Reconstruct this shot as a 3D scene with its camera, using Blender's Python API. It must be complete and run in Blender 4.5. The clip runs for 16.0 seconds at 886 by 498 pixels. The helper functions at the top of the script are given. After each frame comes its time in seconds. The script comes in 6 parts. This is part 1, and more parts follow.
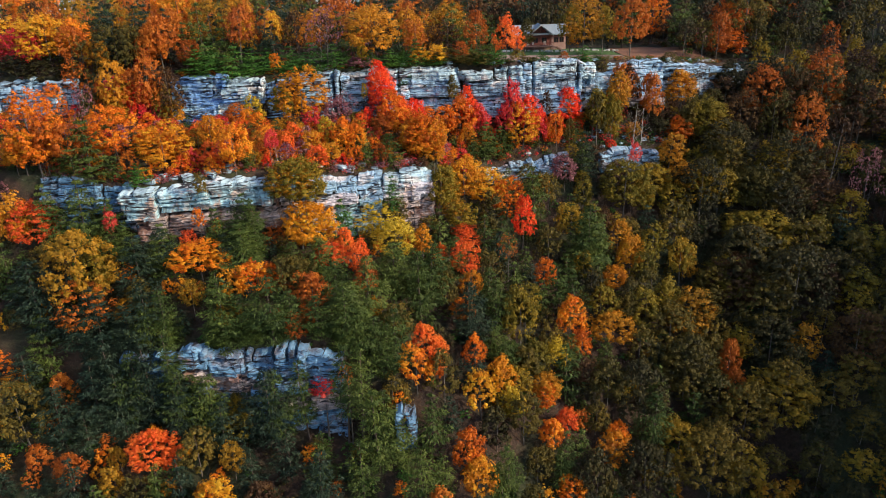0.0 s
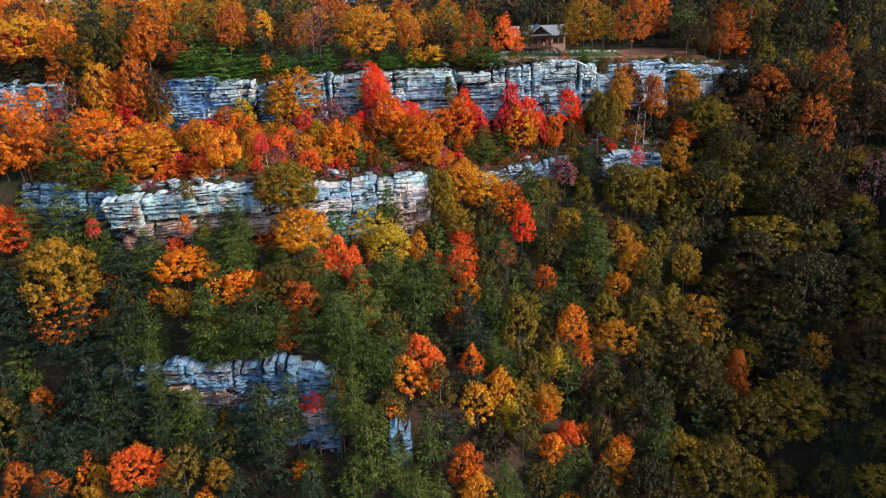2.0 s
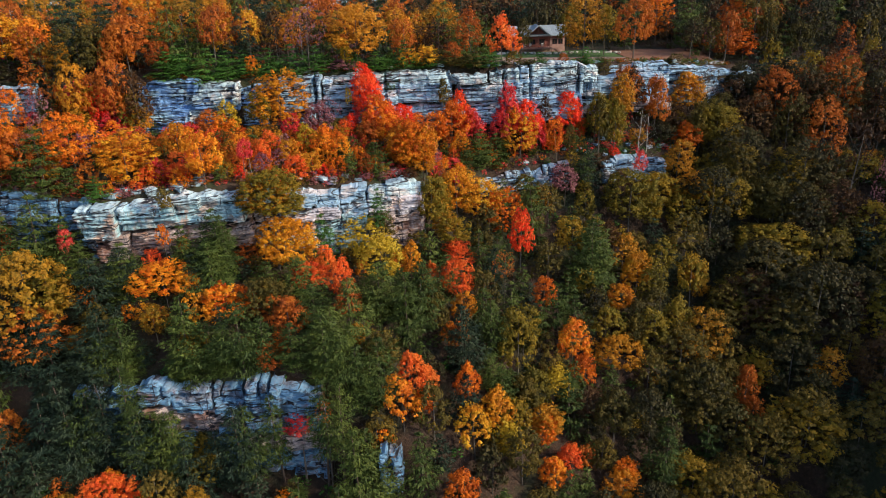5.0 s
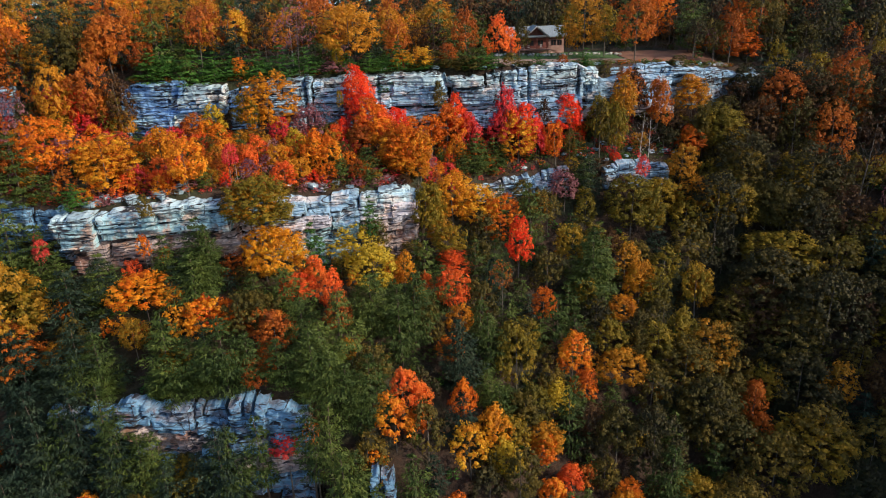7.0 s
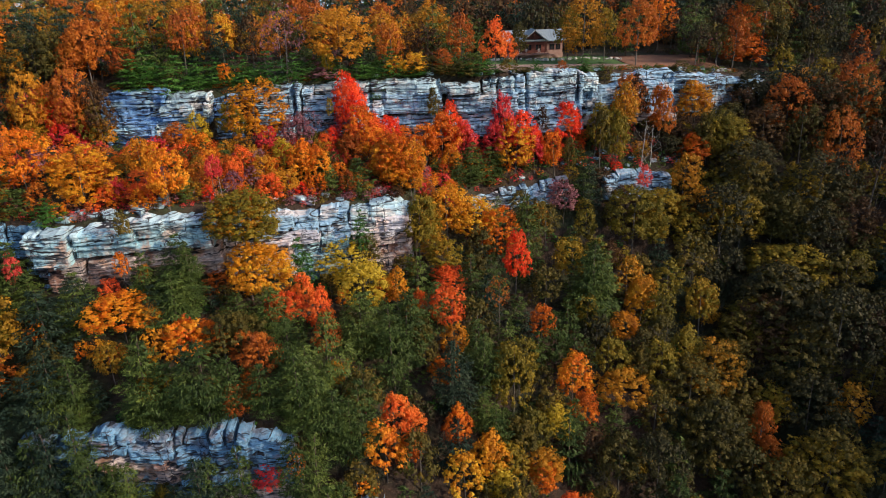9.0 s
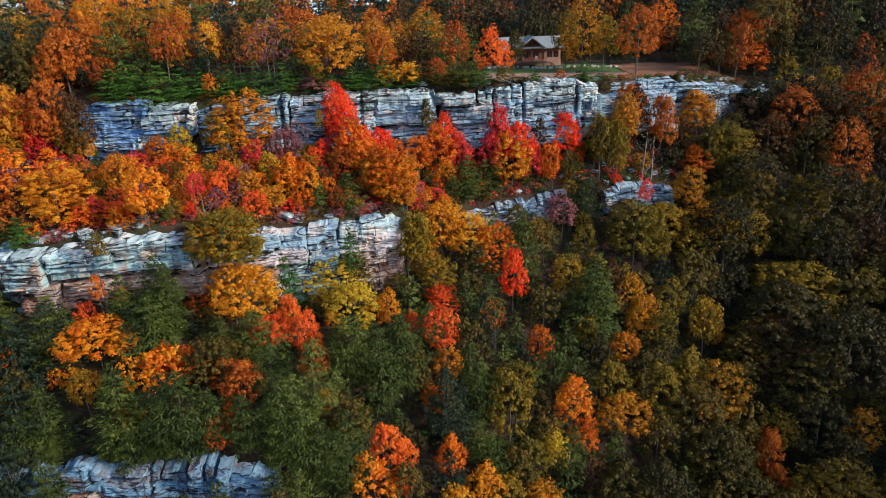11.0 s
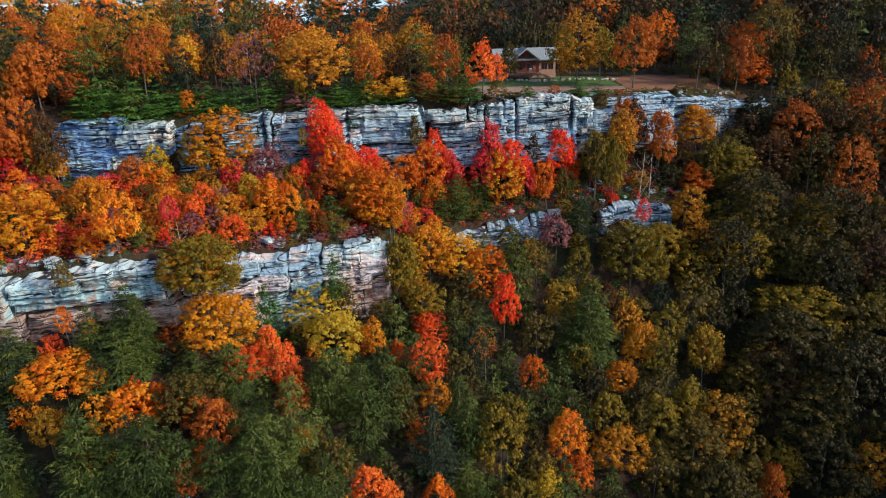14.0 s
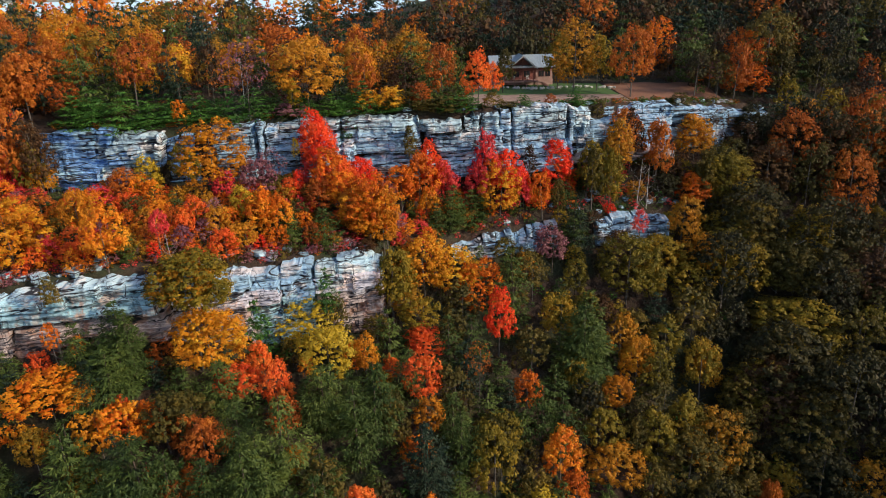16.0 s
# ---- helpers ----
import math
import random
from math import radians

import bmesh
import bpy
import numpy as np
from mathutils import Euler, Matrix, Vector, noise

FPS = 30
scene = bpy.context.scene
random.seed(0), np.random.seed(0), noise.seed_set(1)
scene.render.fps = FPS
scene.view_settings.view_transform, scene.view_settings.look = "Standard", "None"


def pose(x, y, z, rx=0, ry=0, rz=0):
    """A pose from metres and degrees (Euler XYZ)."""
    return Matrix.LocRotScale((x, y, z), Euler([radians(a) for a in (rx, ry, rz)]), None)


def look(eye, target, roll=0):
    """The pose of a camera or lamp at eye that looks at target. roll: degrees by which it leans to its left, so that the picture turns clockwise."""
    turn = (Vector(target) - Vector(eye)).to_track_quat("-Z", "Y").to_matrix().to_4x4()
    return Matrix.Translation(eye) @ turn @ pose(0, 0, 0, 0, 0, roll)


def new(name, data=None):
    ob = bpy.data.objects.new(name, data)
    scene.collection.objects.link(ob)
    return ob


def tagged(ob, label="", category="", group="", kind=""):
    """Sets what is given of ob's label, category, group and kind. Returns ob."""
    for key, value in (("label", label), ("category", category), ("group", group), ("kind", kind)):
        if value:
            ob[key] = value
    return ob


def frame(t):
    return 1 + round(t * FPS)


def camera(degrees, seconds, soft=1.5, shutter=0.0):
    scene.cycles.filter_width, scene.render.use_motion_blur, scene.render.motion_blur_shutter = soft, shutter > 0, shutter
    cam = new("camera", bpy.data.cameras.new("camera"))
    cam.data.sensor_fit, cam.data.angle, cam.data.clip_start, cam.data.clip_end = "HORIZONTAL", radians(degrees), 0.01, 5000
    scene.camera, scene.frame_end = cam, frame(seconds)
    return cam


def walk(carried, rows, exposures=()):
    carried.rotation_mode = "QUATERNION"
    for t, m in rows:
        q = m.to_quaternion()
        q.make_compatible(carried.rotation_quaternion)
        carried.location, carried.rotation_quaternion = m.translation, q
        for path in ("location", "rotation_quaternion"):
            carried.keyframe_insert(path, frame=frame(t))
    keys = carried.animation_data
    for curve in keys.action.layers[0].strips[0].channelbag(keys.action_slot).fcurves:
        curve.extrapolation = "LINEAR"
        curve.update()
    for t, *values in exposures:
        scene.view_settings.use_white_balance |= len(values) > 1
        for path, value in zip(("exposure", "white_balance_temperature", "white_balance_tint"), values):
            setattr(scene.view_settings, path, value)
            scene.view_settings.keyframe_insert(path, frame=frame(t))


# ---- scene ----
cam = camera(66.0, 16.0, soft=1.0)
PATH = [
    (0, (-2.048, -0.609, 78.319), (-1.923, 17.981, 70.943), -1.96),
    (0.5, (-1.708, 0.398, 77.841), (-1.602, 19.006, 70.510), -2.03),
    (1, (-1.497, 1.516, 77.673), (-1.392, 20.130, 70.358), -2.06),
    (1.5, (-1.357, 2.680, 77.634), (-1.243, 21.294, 70.320), -2.07),
    (2, (-1.248, 3.851, 77.611), (-1.122, 22.465, 70.296), -2.07),
    (2.5, (-1.147, 5.013, 77.544), (-1.008, 23.627, 70.231), -2.07),
    (3, (-1.040, 6.163, 77.410), (-0.888, 24.780, 70.104), -2.08),
    (3.5, (-0.921, 7.308, 77.212), (-0.758, 25.930, 69.917), -2.08),
    (4, (-0.790, 8.462, 76.969), (-0.616, 27.089, 69.690), -2.09),
    (4.5, (-0.648, 9.637, 76.708), (-0.463, 28.271, 69.446), -2.10),
    (5, (-0.499, 10.846, 76.458), (-0.302, 29.487, 69.213), -2.10),
    (5.5, (-0.347, 12.101, 76.247), (-0.136, 30.746, 69.015), -2.10),
    (6, (-0.192, 13.406, 76.094), (0.034, 32.055, 68.872), -2.10),
    (6.5, (-0.038, 14.764, 76.014), (0.206, 33.415, 68.797), -2.08),
    (7, (0.118, 16.172, 76.013), (0.381, 34.823, 68.797), -2.06),
    (7.5, (0.276, 17.621, 76.089), (0.560, 36.271, 68.872), -2.04),
    (8, (0.440, 19.100, 76.237), (0.746, 37.747, 69.014), -2.01),
    (8.5, (0.613, 20.594, 76.442), (0.941, 39.239, 69.213), -1.99),
    (9, (0.799, 22.087, 76.690), (1.149, 40.730, 69.456), -1.96),
    (9.5, (1.003, 23.562, 76.964), (1.373, 42.203, 69.728), -1.94),
    (10, (1.227, 25.000, 77.250), (1.615, 43.641, 70.014), -1.92),
    (10.5, (1.472, 26.386, 77.537), (1.877, 45.028, 70.304), -1.90),
    (11, (1.739, 27.705, 77.816), (2.157, 46.350, 70.591), -1.89),
    (11.5, (2.024, 28.947, 78.088), (2.455, 47.595, 70.872), -1.88),
    (12, (2.323, 30.104, 78.357), (2.765, 48.756, 71.151), -1.87),
    (12.5, (2.629, 31.172, 78.631), (3.082, 49.827, 71.436), -1.85),
    (13, (2.934, 32.148, 78.926), (3.398, 50.805, 71.736), -1.83),
    (13.5, (3.228, 33.032, 79.252), (3.705, 51.690, 72.064), -1.80),
    (14, (3.502, 33.826, 79.621), (3.994, 52.481, 72.427), -1.76),
    (14.5, (3.748, 34.525, 80.028), (4.256, 53.176, 72.824), -1.71),
    (15, (3.963, 35.123, 80.454), (4.486, 53.769, 73.238), -1.66),
    (15.5, (4.149, 35.603, 80.849), (4.682, 54.246, 73.626), -1.63),
    (16, (4.318, 35.933, 81.122), (4.850, 54.580, 73.912), -1.63),
]
walk(cam, [(t, look(eye, target, roll)) for t, eye, target, roll in PATH], [(0, 0.67), (4, 0.57), (8, 0.49), (16, 0.38)])

# ---------------------------------------------------------------- world and light
world = bpy.data.worlds.new("world")
scene.world = world
world.use_nodes = True
wn = world.node_tree
sky = wn.nodes.new("ShaderNodeTexSky")
sky.sky_type, sky.sun_disc = "NISHITA", False
SUN_ELEV, SUN_AZ = 28.0, 112.0          # degrees; azimuth from +y towards +x
sky.sun_elevation, sky.sun_rotation = radians(SUN_ELEV), radians(SUN_AZ)
sky.air_density, sky.dust_density = 1.0, 1.5
wn.nodes["Background"].inputs[1].default_value = 0.14
wn.links.new(sky.outputs[0], wn.nodes["Background"].inputs[0])
sun = new("sun", bpy.data.lights.new("sun", "SUN"))
sun.data.energy, sun.data.angle, sun.data.color = 3.0, radians(5), (1.0, 0.83, 0.62)
sd = Vector((math.sin(radians(SUN_AZ)) * math.cos(radians(SUN_ELEV)), math.cos(radians(SUN_AZ)) * math.cos(radians(SUN_ELEV)), math.sin(radians(SUN_ELEV))))
sun.matrix_world = look(sd * 500, (0, 0, 0))


# ---------------------------------------------------------------- materials
def shader(name):
    m = bpy.data.materials.new(name)
    m.use_nodes = True
    t = m.node_tree
    return m, t, t.nodes["Principled BSDF"], t.nodes["Material Output"]


def node(t, kind, links=(), operation=""):
    n = t.nodes.new(kind)
    if operation:
        n.operation = operation
    for sock, val in links:
        if isinstance(val, bpy.types.NodeSocket):
            t.links.new(val, n.inputs[sock])
        else:
            n.inputs[sock].default_value = val
    return n


def ramp(t, fac, stops):
    n = t.nodes.new("ShaderNodeValToRGB")
    while len(n.color_ramp.elements) < len(stops):
        n.color_ramp.elements.new(0.5)
    for e, (p, c) in zip(n.color_ramp.elements, stops):
        e.position, e.color = p, (*c, 1)
    t.links.new(fac, n.inputs[0])
    return n.outputs[0]


def mix(t, fac, a, b, blend="MIX"):
    n = t.nodes.new("ShaderNodeMix")
    n.data_type, n.blend_type = "RGBA", blend
    for sock, val in ((0, fac), (6, a), (7, b)):
        if isinstance(val, bpy.types.NodeSocket):
            t.links.new(val, n.inputs[sock])
        else:
            n.inputs[sock].default_value = val if sock == 0 else (*val, 1)
    return n.outputs[2]


def stretched(t, scale):
    co = node(t, "ShaderNodeNewGeometry")
    return node(t, "ShaderNodeMapping", [("Vector", co.outputs["Position"]), ("Scale", scale)]).outputs[0]


def fractal(t, scale, detail=5.0, rough=0.6, size=(1, 1, 1), warp=0.0):
    return node(t, "ShaderNodeTexNoise", [("Vector", stretched(t, size)), ("Scale", scale), ("Detail", detail), ("Roughness", rough), ("Distortion", warp)]).outputs[0]


def relief(t, height, strength, distance=0.1):
    return node(t, "ShaderNodeBump", [("Height", height), ("Strength", strength), ("Distance", distance)]).outputs[0]


def foliage(name, tones, thin=0.3):
    """Leaves: three tones spread from spray to spray and from tree to tree, lit from both sides."""
    m, t, p, out = shader(name)
    geo, ob = node(t, "ShaderNodeNewGeometry"), node(t, "ShaderNodeObjectInfo")
    spray = node(t, "ShaderNodeMath", [(0, geo.outputs["Random Per Island"]), (1, 0.22)], operation="MULTIPLY")
    tree_r = node(t, "ShaderNodeMath", [(0, ob.outputs["Random"]), (1, 0.48)], operation="MULTIPLY")
    f = node(t, "ShaderNodeMath", [(0, spray.outputs[0]), (1, tree_r.outputs[0])], operation="ADD")
    patch = node(t, "ShaderNodeMath", [(0, fractal(t, 0.4, 4, 0.6)), (1, 1.8), (2, -0.75)], operation="MULTIPLY_ADD")
    f = node(t, "ShaderNodeMath", [(0, f.outputs[0]), (1, patch.outputs[0])], operation="ADD")
    c = ramp(t, f.outputs[0], [(0.08, tones[0]), (0.5, tones[1]), (0.88, tones[2])])
    t.links.new(c, p.inputs["Base Color"])
    p.inputs["Roughness"].default_value = 0.62
    p.inputs["Specular IOR Level"].default_value = 0.25
    tr = node(t, "ShaderNodeBsdfTranslucent", [("Color", c)])
    mx = node(t, "ShaderNodeMixShader", [(0, thin), (1, p.outputs[0]), (2, tr.outputs[0])])
    t.links.new(mx.outputs[0], out.inputs[0])
    return m


def bark(name, a, b):
    m, t, p, _ = shader(name)
    n = fractal(t, 1.6, 6, 0.65, (3, 3, 0.6))
    t.links.new(ramp(t, n, [(0.3, a), (0.7, b)]), p.inputs["Base Color"])
    t.links.new(relief(t, n, 0.8, 0.05), p.inputs["Normal"])
    p.inputs["Roughness"].default_value = 0.9
    return m


def cracks(t, size, level, thin, wide, detail=3.0):
    """White along thin wandering joints, which follow the grain that size stretches; black elsewhere."""
    n = fractal(t, 1.0, detail, 0.55, size, 0.25)
    off = node(t, "ShaderNodeMath", [(0, n), (1, level)], operation="SUBTRACT")
    near = node(t, "ShaderNodeMath", [(0, off.outputs[0])], operation="ABSOLUTE")
    return ramp(t, near.outputs[0], [(thin, (1, 1, 1)), (wide, (0, 0, 0))])


def rock(name, pale, grey, tan, rust, rust_share):
    """Bedded sandstone: weathered faces in blocks of tone, grey lichen, dark bedding cracks and joints, rust where water seeps."""
    m, t, p, _ = shader(name)
    ob = node(t, "ShaderNodeObjectInfo")
    broad = fractal(t, 0.22, 5, 0.6, (1, 1, 1.8), 0.4)
    fine = fractal(t, 1.3, 9, 0.72, (0.7, 0.7, 2.2), 0.3)
    light = [min(0.88, 0.04 + v * 1.08) for v in pale]
    bleached = [min(0.9, 0.16 + v * 0.86) for v in pale]
    c = ramp(t, broad, [(0.34, grey), (0.41, pale), (0.53, light), (0.62, tan)])
    c = mix(t, ramp(t, fine, [(0.36, (0.6, 0.6, 0.6)), (0.45, (0, 0, 0))]), c, grey)
    c = mix(t, ramp(t, fine, [(0.54, (0, 0, 0)), (0.64, (0.8, 0.8, 0.8))]), c, bleached)
    seep = fractal(t, 0.23, 5, 0.65, (1.0, 1.0, 0.45), 0.8)
    c = mix(t, ramp(t, seep, [(0.62 - rust_share, (0, 0, 0)), (0.72 - rust_share, (0.85, 0.85, 0.85))]), c, rust)
    streak = fractal(t, 1.0, 5, 0.6, (1.3, 1.3, 0.1), 0.2)
    c = mix(t, ramp(t, streak, [(0.34, (0.7, 0.7, 0.7)), (0.45, (0, 0, 0))]), c, [v * 0.4 for v in grey])
    where = ramp(t, fractal(t, 0.35, 4, 0.65), [(0.42, (0.1, 0.1, 0.1)), (0.56, (0.9, 0.9, 0.9))])
    small = cracks(t, (0.22, 0.22, 2.6), 0.44, 0.014, 0.035)
    large = cracks(t, (0.08, 0.08, 0.75), 0.5, 0.010, 0.022)
    upright = cracks(t, (0.34, 0.34, 0.05), 0.40, 0.004, 0.010, 2.0)
    c = mix(t, mix(t, 1.0, where, small, "MULTIPLY"), c, (0.035, 0.038, 0.052))
    c = mix(t, large, c, (0.018, 0.018, 0.026))
    c = mix(t, upright, c, (0.03, 0.03, 0.045))
    tone = node(t, "ShaderNodeMath", [(0, ob.outputs["Random"]), (1, 0.36), (2, 0.82)], operation="MULTIPLY_ADD")
    c = mix(t, 1.0, c, node(t, "ShaderNodeCombineColor", [(0, tone.outputs[0]), (1, tone.outputs[0]), (2, tone.outputs[0])]).outputs[0], "MULTIPLY")
    t.links.new(c, p.inputs["Base Color"])
    t.links.new(relief(t, fine, 0.5, 0.1), p.inputs["Normal"])
    p.inputs["Roughness"].default_value = 0.88
    return m


def plain(name, a, b, scale=2.0, rough=0.8, size=(1, 1, 1), bump=0.3, metal=0.0):
    m, t, p, _ = shader(name)
    n = fractal(t, scale, 6, 0.65, size)
    t.links.new(ramp(t, n, [(0.32, a), (0.68, b)]), p.inputs["Base Color"])
    t.links.new(relief(t, n, bump, 0.05), p.inputs["Normal"])
    p.inputs["Roughness"].default_value, p.inputs["Metallic"].default_value = rough, metal
    return m


LEAF = {
    "orange": foliage("orange_leaves", ((0.366, 0.074, 0.008), (0.702, 0.164, 0.009), (0.788, 0.329, 0.019))),
    "amber": foliage("amber_leaves", ((0.337, 0.113, 0.008), (0.659, 0.257, 0.011), (0.681, 0.410, 0.028))),
    "gold": foliage("gold_leaves", ((0.159, 0.110, 0.010), (0.448, 0.198, 0.012), (0.638, 0.276, 0.020))),
    "ochre": foliage("ochre_leaves", ((0.098, 0.085, 0.011), (0.210, 0.155, 0.013), (0.376, 0.224, 0.018))),
    "bronze": foliage("bronze_leaves", ((0.125, 0.090, 0.010), (0.315, 0.170, 0.0125), (0.49, 0.245, 0.019))),
    "yellow": foliage("yellow_leaves", ((0.3, 0.2, 0.012), (0.5, 0.34, 0.02), (0.6, 0.44, 0.05))),
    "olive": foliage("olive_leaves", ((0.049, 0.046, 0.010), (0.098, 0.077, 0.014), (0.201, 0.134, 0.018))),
    # moss and umber: leaf tones darkened to carry part of the ravine's shade
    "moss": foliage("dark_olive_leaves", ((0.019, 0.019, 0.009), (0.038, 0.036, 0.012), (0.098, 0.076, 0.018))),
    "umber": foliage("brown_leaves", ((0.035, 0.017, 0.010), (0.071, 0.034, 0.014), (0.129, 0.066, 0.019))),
    "rust": foliage("rust_leaves", ((0.271, 0.061, 0.011), (0.437, 0.113, 0.014), (0.541, 0.174, 0.019))),
    "red": foliage("red_leaves", ((0.594, 0.025, 0.012), (0.864, 0.060, 0.020), (0.880, 0.130, 0.030)), 0.4),
    "coral": foliage("coral_leaves", ((0.564, 0.065, 0.019), (0.821, 0.150, 0.028), (0.836, 0.239, 0.038)), 0.4),
    "crimson": foliage("crimson_leaves", ((0.470, 0.023, 0.035), (0.739, 0.063, 0.070), (0.762, 0.137, 0.100)), 0.4),
    "mauve": foliage("mauve_leaves", ((0.16, 0.06, 0.08), (0.26, 0.1, 0.12), (0.34, 0.16, 0.16))),
    "pine": foliage("pine_needles", ((0.027, 0.049, 0.011), (0.058, 0.090, 0.018), (0.112, 0.146, 0.028)), 0.15),
    # darker needles; massed low in the gorge they imitate its shade
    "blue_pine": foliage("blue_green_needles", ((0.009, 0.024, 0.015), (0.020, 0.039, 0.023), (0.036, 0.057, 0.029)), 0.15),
    "laurel": foliage("laurel_leaves", ((0.022, 0.072, 0.012), (0.048, 0.132, 0.020), (0.088, 0.2, 0.032)), 0.15),
}
GREY_BARK = bark("grey_bark", (0.05, 0.042, 0.036), (0.17, 0.15, 0.135))
PALE_BARK = bark("pale_bark", (0.30, 0.28, 0.27), (0.6, 0.58, 0.56))
DARK_BARK = bark("dark_bark", (0.045, 0.035, 0.03), (0.14, 0.10, 0.08))
# Much of the blue in these two is cool skylight tinted into the stone.
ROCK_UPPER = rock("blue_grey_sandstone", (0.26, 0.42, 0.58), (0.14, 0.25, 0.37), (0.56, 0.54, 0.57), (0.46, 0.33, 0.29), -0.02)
ROCK_BLUE = rock("skylit_blue_sandstone", (0.13, 0.30, 0.60), (0.08, 0.16, 0.34), (0.32, 0.52, 0.66), (0.30, 0.30, 0.40), -0.05)
# pale loose stone, and the sun painted on noses and top courses
ROCK_PALE = rock("pale_and_sunlit_sandstone", (0.36, 0.51, 0.60), (0.18, 0.28, 0.39), (0.62, 0.60, 0.60), (0.52, 0.38, 0.32), -0.02)
ROCK_PINK = rock("pinkish_sandstone", (0.46, 0.46, 0.54), (0.24, 0.26, 0.34), (0.62, 0.50, 0.47), (0.46, 0.30, 0.26), 0.04)
ROCK_MIDDLE = rock("pale_stained_sandstone", (0.28, 0.47, 0.56), (0.12, 0.27, 0.36), (0.50, 0.40, 0.35), (0.38, 0.22, 0.16), 0.06)
ROCK_UNDER = rock("red_brown_sandstone", (0.36, 0.30, 0.30), (0.20, 0.17, 0.19), (0.34, 0.20, 0.14), (0.22, 0.10, 0.07), 0.1)
# darker copy of the sandstone, with shade painted into its colour
ROCK_SHADED = rock("shade_toned_sandstone", (0.12, 0.28, 0.46), (0.05, 0.11, 0.20), (0.17, 0.19, 0.25), (0.24, 0.13, 0.11), 0.04)

GROUND, gt, gp, _ = shader("leaf_litter_ground")
litter = fractal(gt, 1.5, 8, 0.75)
region = fractal(gt, 0.09, 4, 0.6)
# litter tones kept extra dark to deepen the shade between trees
g1 = ramp(gt, litter, [(0.3, (0.018, 0.013, 0.010)), (0.55, (0.050, 0.029, 0.019)), (0.75, (0.105, 0.055, 0.032))])
g2 = ramp(gt, litter, [(0.3, (0.016, 0.022, 0.010)), (0.7, (0.042, 0.052, 0.020))])
gt.links.new(mix(gt, ramp(gt, region, [(0.45, (0, 0, 0)), (0.6, (1, 1, 1))]), g1, g2), gp.inputs["Base Color"])
gt.links.new(relief(gt, litter, 1.0, 0.3), gp.inputs["Normal"])
gp.inputs["Roughness"].default_value = 0.95

HAZE, ht, _, hout = shader("bright_hazy_sky")
glow = node(ht, "ShaderNodeEmission", [("Color", (0.62, 0.82, 1.0, 1)), ("Strength", 0.85)])
ht.links.new(glow.outputs[0], hout.inputs[0])

# ---------------------------------------------------------------- the lie of the land
# Columns along x; for each the foot and rim of three rock bands, then the plateau behind.
# The last two columns are an unseen ridge, added to shade the ravine.
COL_X = np.array([-130, -90, -72, -57, -40, -22, -5, 3, 12, 28, 45, 60, 78, 100, 140.0, 205, 300])
UP_Y = np.array([142, 146, 146, 148, 149, 154, 158, 159, 160, 164, 171, 176, 183, 187, 190.0, 192, 195])
UP_TOP = np.array([61.5, 61.3, 61, 60.6, 60, 60, 60, 60, 59.6, 59.2, 58, 57, 54.5, 54, 54, 118, 124])
UP_FOOT = np.array([55, 55, 54, 50.5, 50.5, 51, 49.5, 47.5, 47.5, 48.5, 48.5, 48.5, 50, 50, 51, 116, 122])
MID_Y = np.array([122, 121, 121, 118.5, 122, 130, 136, 143, 151, 155, 158.5, 161.5, 163, 165, 168, 168, 170])
MID_TOP = np.array([47, 46.5, 46.5, 44.5, 45.5, 42.5, 41.5, 38, 37.8, 38.8, 38.7, 38, 38, 40, 42, 116, 122])
MID_FOOT = np.array([40, 39.5, 37.5, 35, 36, 31, 29, 34, 35.5, 35.5, 34.5, 34.5, 36.5, 38.5, 40, 115, 121])
LOW_Y = np.array([104, 103, 103, 102, 101, 100, 97, 97, 97, 98, 100, 105, 108, 110, 115.0, 118, 120])
LOW_TOP = np.array([22, 21.5, 21, 20, 20, 21.5, 11, 6, 0, -5, -9, -7, 1, 6, 11.0, 118, 124])
LOW_FOOT = np.array([12, 11, 11, 10, 9, 6, 6, 3, -2, -7, -11, -9, -1, 4, 9.0, 117, 123])
BACK_Z = np.array([66.5, 66.5, 66.5, 66.5, 65, 62.5, 60, 59, 58.6, 58.2, 58.2, 58.5, 59.5, 62, 66, 120, 126])
HILL_Z = np.array([68, 68, 68, 68, 68, 71, 73, 75, 77, 80, 83, 86, 88, 90, 92.0, 120, 126])


def col(values, x):
    return np.interp(x, COL_X, values)


def profile(x):
    """y and z of the knots of the land's cut at x, from the gorge to beyond the hill."""
    uy, my, ly = col(UP_Y, x), col(MID_Y, x), col(LOW_Y, x)
    lt, mf, mt, uf = col(LOW_TOP, x), col(MID_FOOT, x), col(MID_TOP, x), col(UP_FOOT, x)
    ys = [-900, -60, 50, ly + 1.4, ly + 3.0, my + 1.6, my + 3.0, uy + 1.6, uy + 3.0, uy + 14, 215, 300, 520, 3500]
    zs = [-20, col(LOW_FOOT, x) - 52 + 40 * min(1, max(0, x - 140) / 60), col(LOW_FOOT, x) - 36 + 30 * min(1, max(0, x - 140) / 60), col(LOW_FOOT, x), lt, mf, mt, uf, col(UP_TOP, x), col(UP_TOP, x) * 0.5 + col(BACK_Z, x) * 0.5, col(BACK_Z, x), col(HILL_Z, x), col(HILL_Z, x) * 3 - 160, -250]
    return np.array(ys, float), np.array(zs, float)


def ground_z(x, y):
    ys, zs = profile(x)
    return float(np.interp(y, ys, zs))


